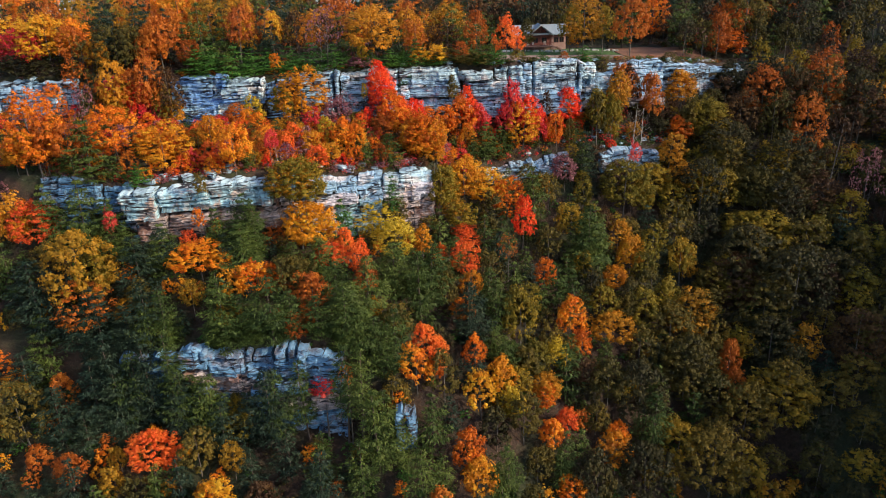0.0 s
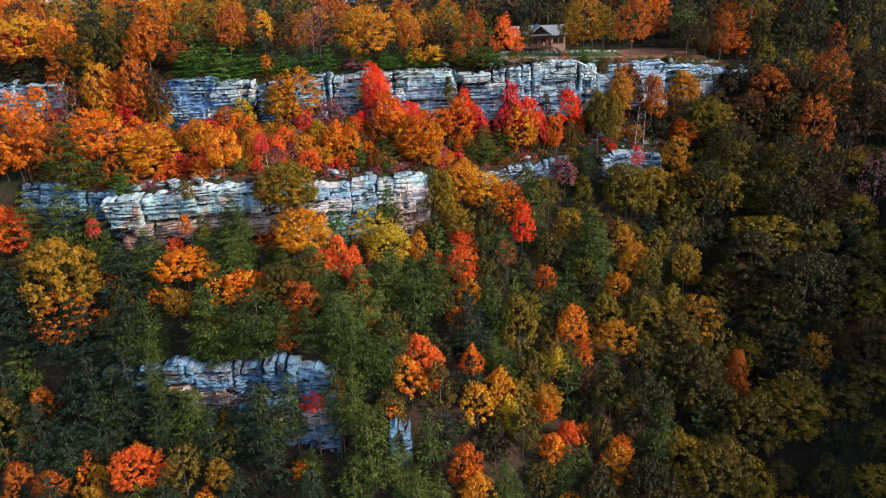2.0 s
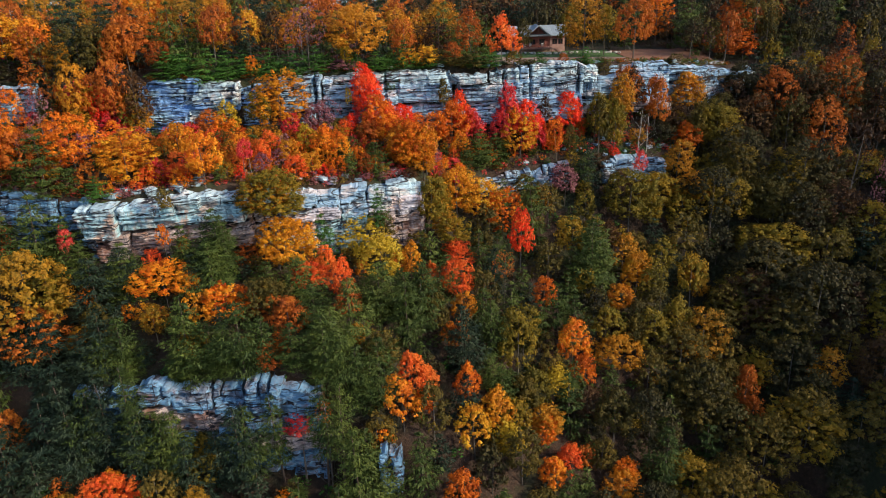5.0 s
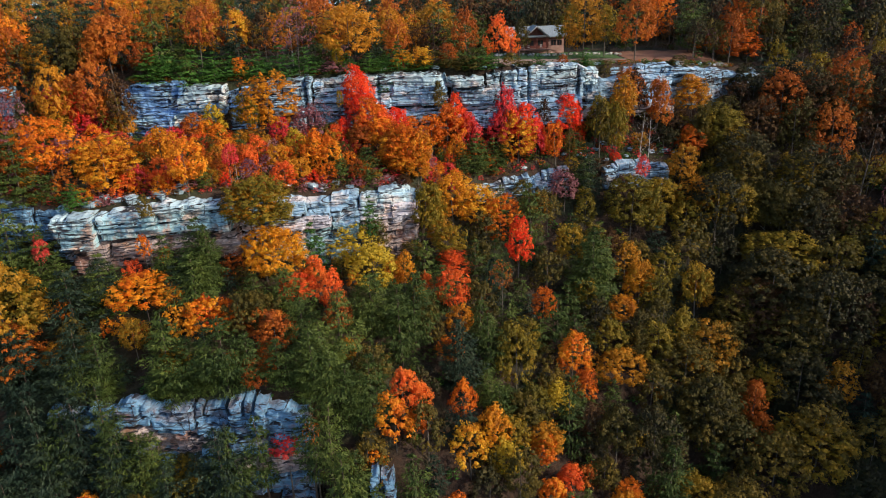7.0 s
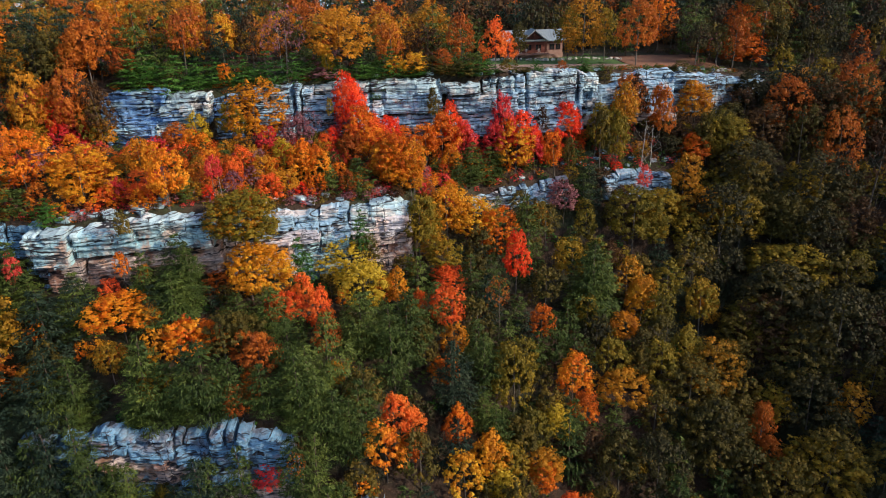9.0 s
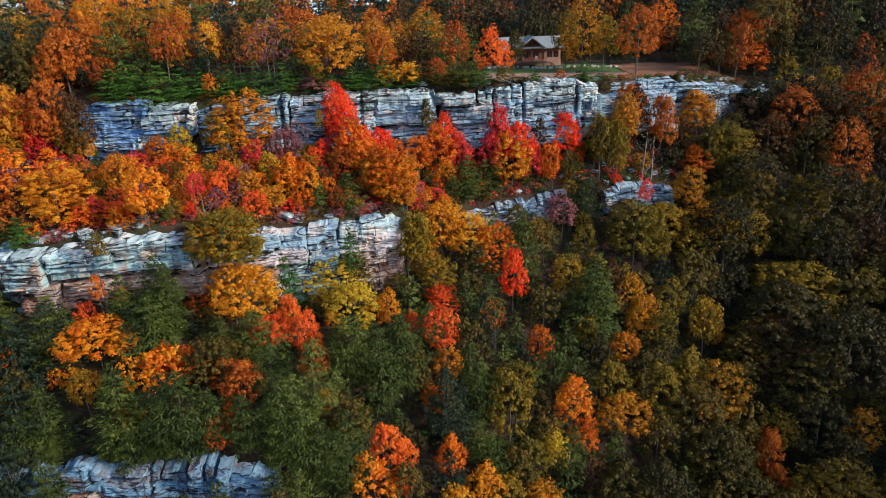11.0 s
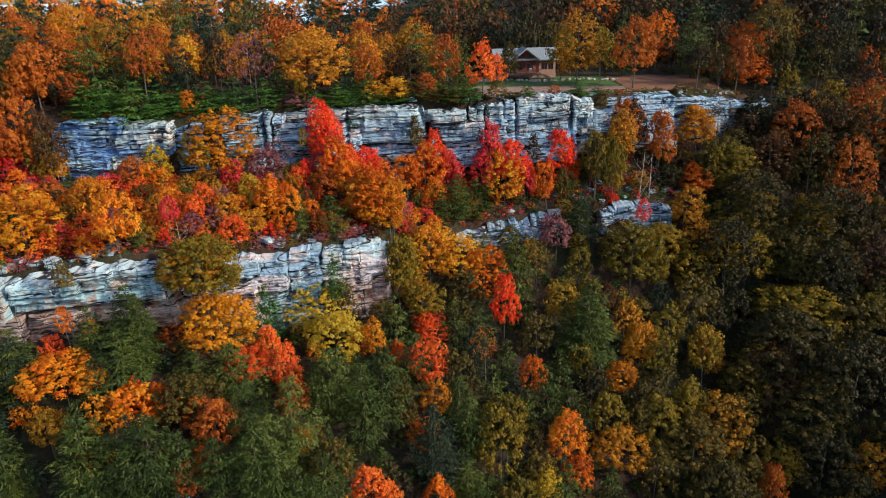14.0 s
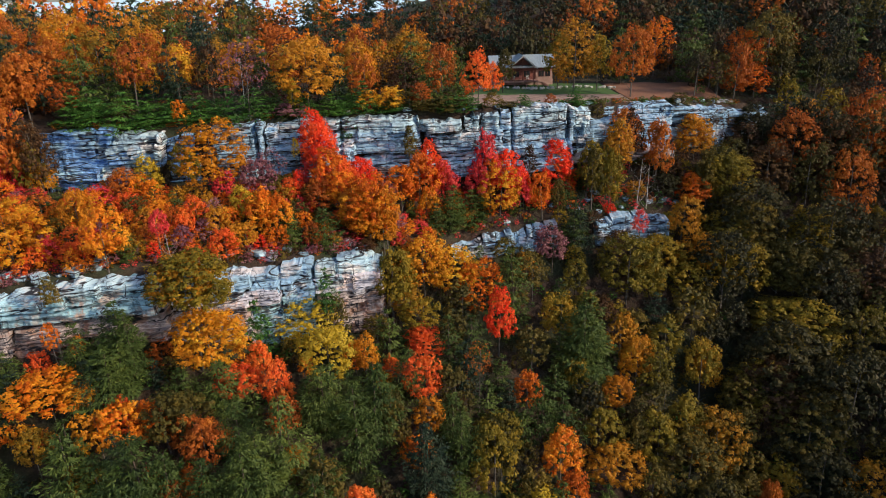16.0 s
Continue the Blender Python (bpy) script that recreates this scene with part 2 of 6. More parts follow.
def link(name, mesh, material, parent=None, label=""):
    ob = new(name, mesh)
    if material and not mesh.materials:
        mesh.materials.append(material)
    ob.parent = parent
    if label:
        ob["label"] = label
    return ob


def part(name, bm, material, parent, label=""):
    me = bpy.data.meshes.new(name)
    bm.to_mesh(me)
    bm.free()
    return link(name, me, material, parent, label)


def raw(name, verts, faces, smooth=False):
    me = bpy.data.meshes.new(name)
    me.from_pydata([tuple(v) for v in verts], [], faces)
    if smooth:
        me.polygons.foreach_set("use_smooth", [True] * len(me.polygons))
    me.update()
    return me


# ---------------------------------------------------------------- ground
def build_ground():
    xs = np.concatenate([[-3000, -1200, -500, -260, -180], np.arange(-140, 150.1, 2.0), [190, 280, 520, 1200, 3000]])
    steps = [3, 4, 8, 1, 8, 1, 8, 1, 5, 12, 10, 6, 4]
    verts = []
    for x in xs:
        ys, zs = profile(x)
        for k, n in enumerate(steps):
            for i in range(n):
                f = i / n
                y, z = ys[k] + f * (ys[k + 1] - ys[k]), zs[k] + f * (zs[k + 1] - zs[k])
                calm = 0.08 if 12 < x < 76 and y > float(col(UP_Y, x)) - 1 and y < 212 else 1.0
                if 0 < f < 1:
                    z += calm * (0.9 * noise.noise((x * 0.11, y * 0.11, 3.0)) + 0.35 * noise.noise((x * 0.4, y * 0.4, 9.0)))
                verts.append((x, y, z))
        verts.append((x, ys[-1], zs[-1]))
    n = sum(steps) + 1
    faces = [(a * n + b, (a + 1) * n + b, (a + 1) * n + b + 1, a * n + b + 1) for a in range(len(xs) - 1) for b in range(n - 1)]
    ob = link("ground", raw("ground", verts, faces, True), GROUND)
    return tagged(ob, "steep hillside covered in brown leaf litter and moss", "ground", kind="structure")


build_ground()
tagged(link("backdrop", raw("backdrop", [(-3000, 2900, -420), (900, 2900, -420), (900, 2900, 60), (-3000, 2900, 60)], [(0, 1, 2, 3)]), HAZE), "pale bright sky over the far horizon", "sky", kind="structure")


# ---------------------------------------------------------------- rock bands
def rock_block(rng, face, x0, x1, z0, z1, push, ph, rows=0.1, gash=lambda x, z: 0.0, crest=lambda x: 0.0):
    """One block of bedded rock: stepped faces parted by open cracks, worn edges, and returns that run back into the hill.
    face(x): the y of the band's face; crest(x): how the top rises along the block; ph: the band's own bedding, which runs on from block to block."""
    nx, nz = max(3, int((x1 - x0) / 0.34)), max(3, int((z1 - z0) / rows))
    own = rng.uniform(0, 99)
    verts, faces = [], []
    skew, tilt = rng.uniform(-0.12, 0.12), rng.uniform(-0.05, 0.10)
    xm = (x0 + x1) / 2
    base, slope = 0.5 * (face(x0 + 0.25 * (x1 - x0)) + face(x0 + 0.75 * (x1 - x0))), 0.5 * (face(x1) - face(x0)) / max(0.5, x1 - x0)
    for j in range(-1, nz + 2):
        jj = min(max(j, 0), nz)
        fz = jj / nz
        z = z0 + fz * (z1 - z0)
        # the ends of a block are ragged, bed by bed
        bed = math.floor(z * 1.15)
        nib0, nib1 = 0.4 * noise.cell((own, bed + 0.5, 1.5)) ** 2, 0.4 * noise.cell((own, bed + 0.5, 5.5)) ** 2
        for i in range(-1, nx + 2):
            ii = min(max(i, 0), nx)
            fx = ii / nx
            x = x0 + nib0 + fx * (x1 - x0 - nib0 - nib1) + skew * fz * (z1 - z0)
            z = z0 + fz * (z1 - z0 + crest(x))
            zb = z + 0.45 * noise.noise((x * 0.07, 0.0, ph)) + 0.10 * noise.noise((x * 0.6, z * 0.3, ph))
            k1, k2, k3 = math.floor(zb * 0.38), math.floor(zb * 1.15), math.floor(zb * 3.1)
            c1 = math.floor(x * 0.16 + 0.9 * noise.cell((ph, 0.5, k1 + 0.5)))
            c2 = math.floor(x * 0.45 + 0.9 * noise.cell((ph, 1.5, k2 + 0.5)))
            c3 = math.floor(x * 0.9 + 0.9 * noise.cell((ph, 2.5, k3 + 0.5)))
            y = base + slope * (x - xm) - push + tilt * (z - z0) + gash(x, z)
            y += 0.6 * (noise.cell((ph + 0.5, c1 + 0.5, k1 + 0.5)) - 0.5) + 0.26 * (noise.cell((ph + 7.5, c2 + 0.5, k2 + 0.5)) - 0.5)
            y += 0.13 * (noise.cell((ph + 3.5, c3 + 0.5, k3 + 0.5)) - 0.5) * (1 + noise.noise((x * 0.2, z * 0.2, own)))
            # open cracks between the beds, here deep and there closed
            if zb * 1.15 - k2 < 0.2:
                y += 0.7 * min(1.0, max(0.0, 0.1 + 2.6 * noise.noise((x * 0.11, k2 * 3.1, ph))))
            if zb * 3.1 - k3 < 0.36:
                y += 0.35 * min(1.0, max(0.0, 2.2 * noise.noise((x * 0.22, k3 * 1.9, ph + 5)) - 0.25))
            y += 0.32 * noise.noise((x * 0.22, z * 0.2, ph)) + 0.4 * max(0.0, noise.noise((x * 0.5, z * 0.6, own)) - 0.25)
            edge = min(fx, 1 - fx) * (x1 - x0)
            rim = min(fz, 1 - fz) * (z1 - z0)
            y += 0.15 * max(0, 1 - edge / 0.3) ** 2 + 0.10 * max(0, 1 - rim / 0.2) ** 2
            zz = z + (0.5 * noise.noise((x * 0.45, own, 1)) + 0.25 * noise.noise((x * 1.3, own, 4)) if jj == nz else 0)
            if j == nz + 1:
                y, zz = y + 2.4, zz + 0.35 + 0.3 * noise.noise((x * 0.5, own, 7))
            elif i in (-1, nx + 1) or j == -1:
                y += 3.4
            verts.append((x, y, zz))
    n = nx + 3
    for j in range(nz + 2):
        for i in range(nx + 2):
            faces.append((j * n + i, j * n + i + 1, (j + 1) * n + i + 1, (j + 1) * n + i))
    return raw("rock_block", verts, faces)


def rock_band(label, x0, x1, line, foot, top, material, seed, course=(1.3, 3.6), span=(3.5, 10.0), rough=0.5, under=None, sunk=1.0, crag=0.8, gash=lambda x, z: 0.0, ends=lambda h: (0.0, 0.0)):
    """A cliff of courses of rock blocks between foot(x) and top(x). under(x, h): recess at the share h of the height, with its material;
    ends(h): how far the courses at that share stop short at either end."""
    rng = random.Random(seed)
    thing = tagged(new("cliff"), label, "cliff", group="rock bands")
    thing.location = ((x0 + x1) / 2, float(line((x0 + x1) / 2)), float(foot((x0 + x1) / 2)))
    off = Matrix.Translation(thing.location).inverted()
    deep = max(float(top(x) - foot(x)) for x in np.linspace(x0, x1, 12)) + sunk
    beds = [0.0]
    while beds[-1] < deep:
        beds.append(beds[-1] + rng.uniform(*course))
    lean = [rng.uniform(-rough, rough) for _ in range(200)]
    joints = [x0]
    while joints[-1] < x1:
        joints.append(min(joints[-1] + rng.uniform(*span), x1 + 0.4))
    for a, b in zip(beds, beds[1:]):
        near, far = ends(max(0.0, 1 - (a + b) / 2 / deep))
        cuts = [x0] + [j + rng.uniform(-0.5, 0.5) for j in joints[1:-1] if rng.random() < 0.66] + [joints[-1]]
        if a == 0:
            # the top course has broken into smaller blocks
            cuts = sorted(cuts + [c + rng.uniform(1.2, 4.5) for c in cuts[:-1]])
        for x, e in zip(cuts, cuts[1:]):
            x, e = max(x, x0 + near), min(e, joints[-1] - far)
            if e - x < 0.6:
                continue
            xm = (x + e) / 2
            f, g = float(foot(xm)) - sunk, float(top(xm))
            h1 = g - a + (rng.uniform(-crag, 0.3 * crag) if a == 0 else 0.05)
            h0 = max(g - b - 0.8, f)
            # buttresses: neighbouring courses share most of their stand
            push = 0.55 * lean[int((xm + 200) / 9.3) % 200] + 0.45 * rng.uniform(-rough, rough) - (rng.uniform(0.2, 0.5) if rng.random() < 0.2 else 0) - (rng.uniform(0.0, 0.8 * crag) if a == 0 else 0)
            mat = material
            if under:
                r, m2 = under(xm, ((h0 + h1) / 2 - f) / max(g - f, 0.1))
                push -= r
                mat = m2 or material
            gap = rng.uniform(0.02, 0.09)
            if h1 - h0 > 0.3:
                me = rock_block(rng, line, x + gap, e - gap, h0, h1 - rng.uniform(0.02, 0.06), push, seed * 1.7, 0.1, gash, (lambda q: max(-0.8 * (h1 - h0), float(top(q)) - g)) if a == 0 else (lambda q: 0.0))
                me.transform(off)
                link("rock_block", me, mat, thing)
    return thing


def of(values, bump=0.0, seed=0.0):
    return lambda x: float(col(values, x)) + bump * noise.noise((x * 0.13, seed, 0.5))


CLEFTS = (-24.0, -9.8, 15.6, 21.5, 32.5, 44.0)


def cleft(x, z):
    """How far the narrow clefts of the upper band run back: upright ones, and one that slants down under a leaning slab."""
    slant = 3.0 + (59.5 - z) * 0.5
    return sum((1.3 + 1.2 * abs(math.sin(7 * c))) * math.exp(-(((x - c) / 0.24) ** 2)) for c in CLEFTS) + 2.2 * math.exp(-(((x - slant) / 0.7) ** 2))


upper_line = lambda x: float(col(UP_Y, x)) + 1.1 * noise.noise((x * 0.12, 7.0, 0)) + 0.2 * noise.noise((x * 0.3, 2.0, 0))
middle_line = lambda x: float(col(MID_Y, x)) + 1.0 * noise.noise((x * 0.14, 17.0, 0))
low_line = lambda x: float(col(LOW_Y, x)) + 1.2 * noise.noise((x * 0.15, 27.0, 0)) - 0.2


def overhang(x, h):
    """The lower beds of the middle band are red-brown and stand back under a pale brow."""
    if h < 0.52:
        return (2.0 if -57 < x < -44 else 1.2 if x < -33 else 0.5), ROCK_UNDER
    return 0.0, (ROCK_PALE if h > 0.86 else None)


def notch(x, h):
    """The upper band: a pale broken top, blue faces, a warm foot, and one slab that overhangs a hollow painted dark."""
    # the darker rock in the hollow deepens its shade by colour
    if 4.5 < x < 15.3:
        return (2.4, ROCK_UNDER) if h < 0.26 else (-0.5, ROCK_UPPER) if h < 0.78 else (0.3, ROCK_PALE)
    if h < 0.12:
        return 0.8, ROCK_UNDER
    if h < 0.48 and -20 < x < 42 and math.sin(x * 0.55 + 1) > -0.75:
        return 0.1, ROCK_PINK
    # the paled top course imitates ledges that catch the sun
    return (0.5 if h > 0.86 else 0.0), (ROCK_PALE if h > 0.8 and math.sin(x * 0.8) > -0.5 else None)


def broken(x, h):
    """The lowest band: its middle beds are red-brown where blocks have fallen out; its near end stands back."""
    if -47 < x < -32 and 0.42 < h < 0.66:
        return 0.3, ROCK_UNDER
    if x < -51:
        return 1.4, ROCK_SHADED
    return 0.6 * (noise.cell((math.floor(x * 0.22) + 0.5, math.floor(h * 4) + 0.5, 8.5)) - 0.5), (ROCK_UNDER if x > -30 and 0.3 < h < 0.5 else None)


def fallen(x, z):
    """Hollows left by fallen blocks in the lowest band."""
    v = noise.noise((x * 0.22, z * 0.55, 41.0)) + 0.45 * math.exp(-(((x + 40) / 8) ** 2) - ((z - 17) / 1.3) ** 2)
    return 1.0 * min(1.0, max(0.0, 4.5 * (v - 0.36)))


def stained(x, h):
    """Grey-blue beds; the buttress at the end is pale above and brown below."""
    if x > -13.2:
        return (0.5, ROCK_UNDER) if h < 0.6 else (0.0, ROCK_PINK if h < 0.7 else ROCK_PALE)
    return 0.0, (ROCK_UPPER if h > 0.62 else ROCK_PINK if x < -22 else None)


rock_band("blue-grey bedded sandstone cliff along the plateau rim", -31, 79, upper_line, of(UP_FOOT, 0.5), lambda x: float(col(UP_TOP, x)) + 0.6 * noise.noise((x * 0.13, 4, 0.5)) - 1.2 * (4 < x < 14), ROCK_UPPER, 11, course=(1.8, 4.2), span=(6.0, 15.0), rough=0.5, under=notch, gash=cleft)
# ROCK_PALE towards the right end paints in the sun on the nose
rock_band("layered sandstone cliff, tinted skylight blue, beneath green bushes", -58.5, -38.6, lambda x: upper_line(x) - 0.8 + 0.02 * (x + 48) ** 2 * (x < -48), of(UP_FOOT, 0.5), of(UP_TOP, 0.3, 8), ROCK_BLUE, 12, course=(1.0, 2.4), span=(5, 12), rough=0.35, crag=0.6, under=lambda x, h: (0.0, ROCK_PALE if x > -45 and 0.4 < h else None), ends=lambda h: (1.6 * max(0.0, 0.5 - h), 13.0 * max(0.0, 0.62 - h)))
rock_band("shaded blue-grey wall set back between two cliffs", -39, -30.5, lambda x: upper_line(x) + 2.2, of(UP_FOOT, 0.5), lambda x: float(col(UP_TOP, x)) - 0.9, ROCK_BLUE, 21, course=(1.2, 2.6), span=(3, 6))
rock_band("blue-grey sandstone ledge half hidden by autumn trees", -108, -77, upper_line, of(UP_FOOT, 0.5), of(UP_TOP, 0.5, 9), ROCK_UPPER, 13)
rock_band("pale sandstone brow over recessed red-brown beds", -59.5, -32.6, lambda x: middle_line(x) - 0.6, of(MID_FOOT), of(MID_TOP, 0.7, 2), ROCK_MIDDLE, 14, course=(0.9, 2.2), span=(4, 11), under=overhang, ends=lambda h: (3.5 * max(0.0, 0.75 - h), 0.0))
# this wall's darkness is shade put into its rock colour
rock_band("dark grey shaded sandstone wall", -76, -58, lambda x: middle_line(x) + 1.6, of(MID_FOOT), of(MID_TOP), ROCK_SHADED, 15)
rock_band("stained sandstone cliff ending in a square corner", -32.4, -13.4, lambda x: middle_line(x) + 0.8, of(MID_FOOT), of(MID_TOP, 0.6, 3), ROCK_MIDDLE, 16, course=(0.8, 1.8), span=(3, 7), under=stained)
rock_band("pale square-cornered buttress over brown beds", -13.0, -2.6, lambda x: middle_line(x) - 0.3, of(MID_FOOT), lambda x: float(col(MID_TOP, x)) - 0.6 + 1.5 * math.exp(-(((x + 6.5) / 3.6) ** 2)), ROCK_PALE, 22, course=(0.7, 1.6), span=(2.5, 6), under=stained, ends=lambda h: (0.0, 0.9 * max(0.0, h - 0.6)))
rock_band("low grey rock ledge on the wooded slope", 9, 29, middle_line, of(MID_FOOT), of(MID_TOP, 0.6), ROCK_UPPER, 17, course=(0.5, 1.2), span=(1.5, 4))
rock_band("low pale rock ledge on the wooded slope", 37.0, 51.5, middle_line, of(MID_FOOT), of(MID_TOP, 0.4), ROCK_UPPER, 18, course=(0.6, 1.4), span=(2, 5))
rock_band("shaded blue-grey cliff half hidden by pines", -58, -19, low_line, of(LOW_FOOT), lambda x: float(col(LOW_TOP, x)) + 0.7 * noise.noise((x * 0.25, 6, 0.5)) - 0.3 + 2.6 * math.exp(-(((x + 44.2) / 2.4) ** 2)), ROCK_SHADED, 19, course=(0.9, 2.2), span=(3.0, 7.0), rough=0.4, under=broken, crag=0.9, gash=fallen)
rock_band("small shaded rock outcrop among pines", -10.4, -7.2, lambda x: 97.0 + 0.3 * x, lambda x: 5.0, lambda x: 11.9 - 0.35 * abs(x + 9.2), ROCK_SHADED, 20, span=(1.2, 2.4), course=(0.6, 1.3))


def boulder(x, y, size, material, seed):
    """A loose, worn slab of sandstone lying on a ledge."""
    rng = random.Random(seed)
    bm = bmesh.new()
    bmesh.ops.create_cube(bm, size=1.0)
    bmesh.ops.subdivide_edges(bm, edges=bm.edges[:], cuts=2, use_grid_fill=True)
    for v in bm.verts:
        worn = 1 - 0.16 * max(0.0, v.co.length - 0.62) / 0.25
        v.co = v.co * worn * (1 + 0.28 * noise.noise(v.co * 2.1 + Vector((seed * 3.7, 0, 0))))
    bmesh.ops.scale(bm, vec=(size * rng.uniform(1.0, 1.8), size, size * rng.uniform(0.45, 0.8)), verts=bm.verts)
    me = bpy.data.meshes.new("boulder")
    bm.to_mesh(me)
    bm.free()
    ob = tagged(link("boulder", me, material), "pale loose sandstone boulder on the ledge", "boulder", group="boulders on the ledges")
    ob.matrix_world = pose(x, y, ground_z(x, y) + size * 0.12, rng.uniform(-8, 8), rng.uniform(-8, 8), rng.uniform(-40, 40))


rubble = random.Random(77)
for k in range(30):
    bx = rubble.uniform(-57, -4)
    boulder(bx, float(col(MID_Y, bx)) + rubble.uniform(3.1, 5.2), rubble.uniform(0.6, 1.7), rubble.choice([ROCK_PALE, ROCK_PINK, ROCK_PALE]), k)
for k in range(30):
    bx = rubble.uniform(-30, 74)
    boulder(bx, float(col(UP_Y, bx)) + rubble.uniform(2.9, 4.6), rubble.uniform(0.5, 1.3), rubble.choice([ROCK_PALE, ROCK_PINK, ROCK_UPPER]), 40 + k)
for k in range(16):
    bx = rubble.uniform(0, 55)
    boulder(bx, float(col(MID_Y, bx)) + rubble.uniform(3.2, 7), rubble.uniform(0.5, 1.4), rubble.choice([ROCK_PALE, ROCK_UPPER]), 80 + k)


# ---------------------------------------------------------------- trees
def tube(verts, faces, pts, radii, sides=6):
    base = len(verts)
    for k, (p, r) in enumerate(zip(pts, radii)):
        a = (pts[min(k + 1, len(pts) - 1)] - pts[max(k - 1, 0)]).normalized()
        u = a.orthogonal().normalized()
        v = a.cross(u)
        for s in range(sides):
            w = 2 * math.pi * s / sides
            verts.append(p + r * (math.cos(w) * u + math.sin(w) * v))
    for k in range(len(pts) - 1):
        for s in range(sides):
            q = (s + 1) % sides
            faces.append((base + k * sides + s, base + k * sides + q, base + (k + 1) * sides + q, base + (k + 1) * sides + s))


def limb(rng, verts, faces, start, way, length, r, bend=0.25, sides=4, n=4):
    pts, p, d = [start.copy()], start.copy(), way.normalized()
    for _ in range(n):
        d = (d + Vector((rng.uniform(-bend, bend), rng.uniform(-bend, bend), rng.uniform(-bend * 0.4, bend)))).normalized()
        p = p + d * (length / n)
        pts.append(p.copy())
    tube(verts, faces, pts, [r * (1 - 0.8 * k / n) for k in range(n + 1)], sides)
    return pts


def trunk_mesh(seed, height, r, limbs, fork=0.35, spread=0.9, twigs=0):
    """A tapered, slightly bent trunk with limbs; height is the trunk's full length up into the crown."""
    rng = random.Random(seed)
    verts, faces = [], []
    p, pts = Vector((0, 0, -0.6)), []
    for k in range(8):
        pts.append(p.copy())
        p = p + Vector((rng.uniform(-0.1, 0.1) * height * 0.08, rng.uniform(-0.1, 0.1) * height * 0.08, (height + 0.6) / 7))
    tube(verts, faces, pts, [r * (1.35 if k == 0 else 1) * (1 - 0.85 * k / 7) for k in range(8)], 6)
    for n in range(limbs):
        h = fork + (0.92 - fork) * n / max(1, limbs - 1)
        q = pts[0].lerp(pts[-1], h)
        w = n * 2.4 + rng.uniform(-0.5, 0.5)
        way = Vector((math.cos(w), math.sin(w), rng.uniform(0.35, 1.0)))
        ln = height * (1 - h * 0.75) * 0.42 * spread
        got = limb(rng, verts, faces, q, way, ln, r * 0.4 * (1.1 - h))
        for _ in range(twigs):
            s = got[rng.randint(1, 4)]
            limb(rng, verts, faces, s, Vector((rng.uniform(-1, 1), rng.uniform(-1, 1), rng.uniform(0.1, 1))), ln * rng.uniform(0.3, 0.6), r * 0.13, sides=3, n=3)
    return raw("trunk", verts, faces, True)


def fill_triangles(me, co):
    n = len(co) // 3
    me.vertices.add(3 * n)
    me.vertices.foreach_set("co", co.ravel())
    me.loops.add(3 * n)
    me.loops.foreach_set("vertex_index", np.arange(3 * n))
    me.polygons.add(n)
    me.polygons.foreach_set("loop_start", np.arange(0, 3 * n, 3))


def leaf_cards(centres, normals, sizes, rng, aspect=1.5, droop=None, cores=()):
    """Small folded leaf sprays, one island each."""
    n = len(centres)
    nrm = normals / np.linalg.norm(normals, axis=1, keepdims=True)
    ref = rng.normal(size=(n, 3)) if droop is None else droop
    u = ref - (ref * nrm).sum(1, keepdims=True) * nrm
    u /= np.linalg.norm(u, axis=1, keepdims=True) + 1e-9
    v = np.cross(nrm, u)
    s = sizes[:, None] * rng.uniform(0.8, 1.25, size=(n, 1))
    a = centres - u * s * aspect * 0.5 - v * s * 0.42
    b = centres + v * s * 0.5 - u * s * aspect * 0.35 + nrm * s * 0.2 * rng.normal(size=(n, 1))
    c = centres + u * s * aspect * 0.6 - nrm * s * 0.12
    me = bpy.data.meshes.new("crown")
    fill_triangles(me, np.concatenate([np.stack([a, b, c], 1).reshape(-1, 3), *cores]))
    me.update(calc_edges=True)
    return me


def core(o, r, rng):
    """The dense inside of a leafy clump: a rough five-sided cap."""
    turn = rng.uniform(0, 6.28)
    rim = [o + r * rng.uniform(0.8, 1.15) * np.array([math.cos(turn + 1.2566 * k), math.sin(turn + 1.2566 * k), -0.16]) for k in range(5)]
    top = o + np.array([0, 0, 0.42 * r])
    return np.array([q for k in range(5) for q in (rim[k], rim[(k + 1) % 5], top)])


def unit(v):
    return v / np.linalg.norm(v, axis=-1, keepdims=True)


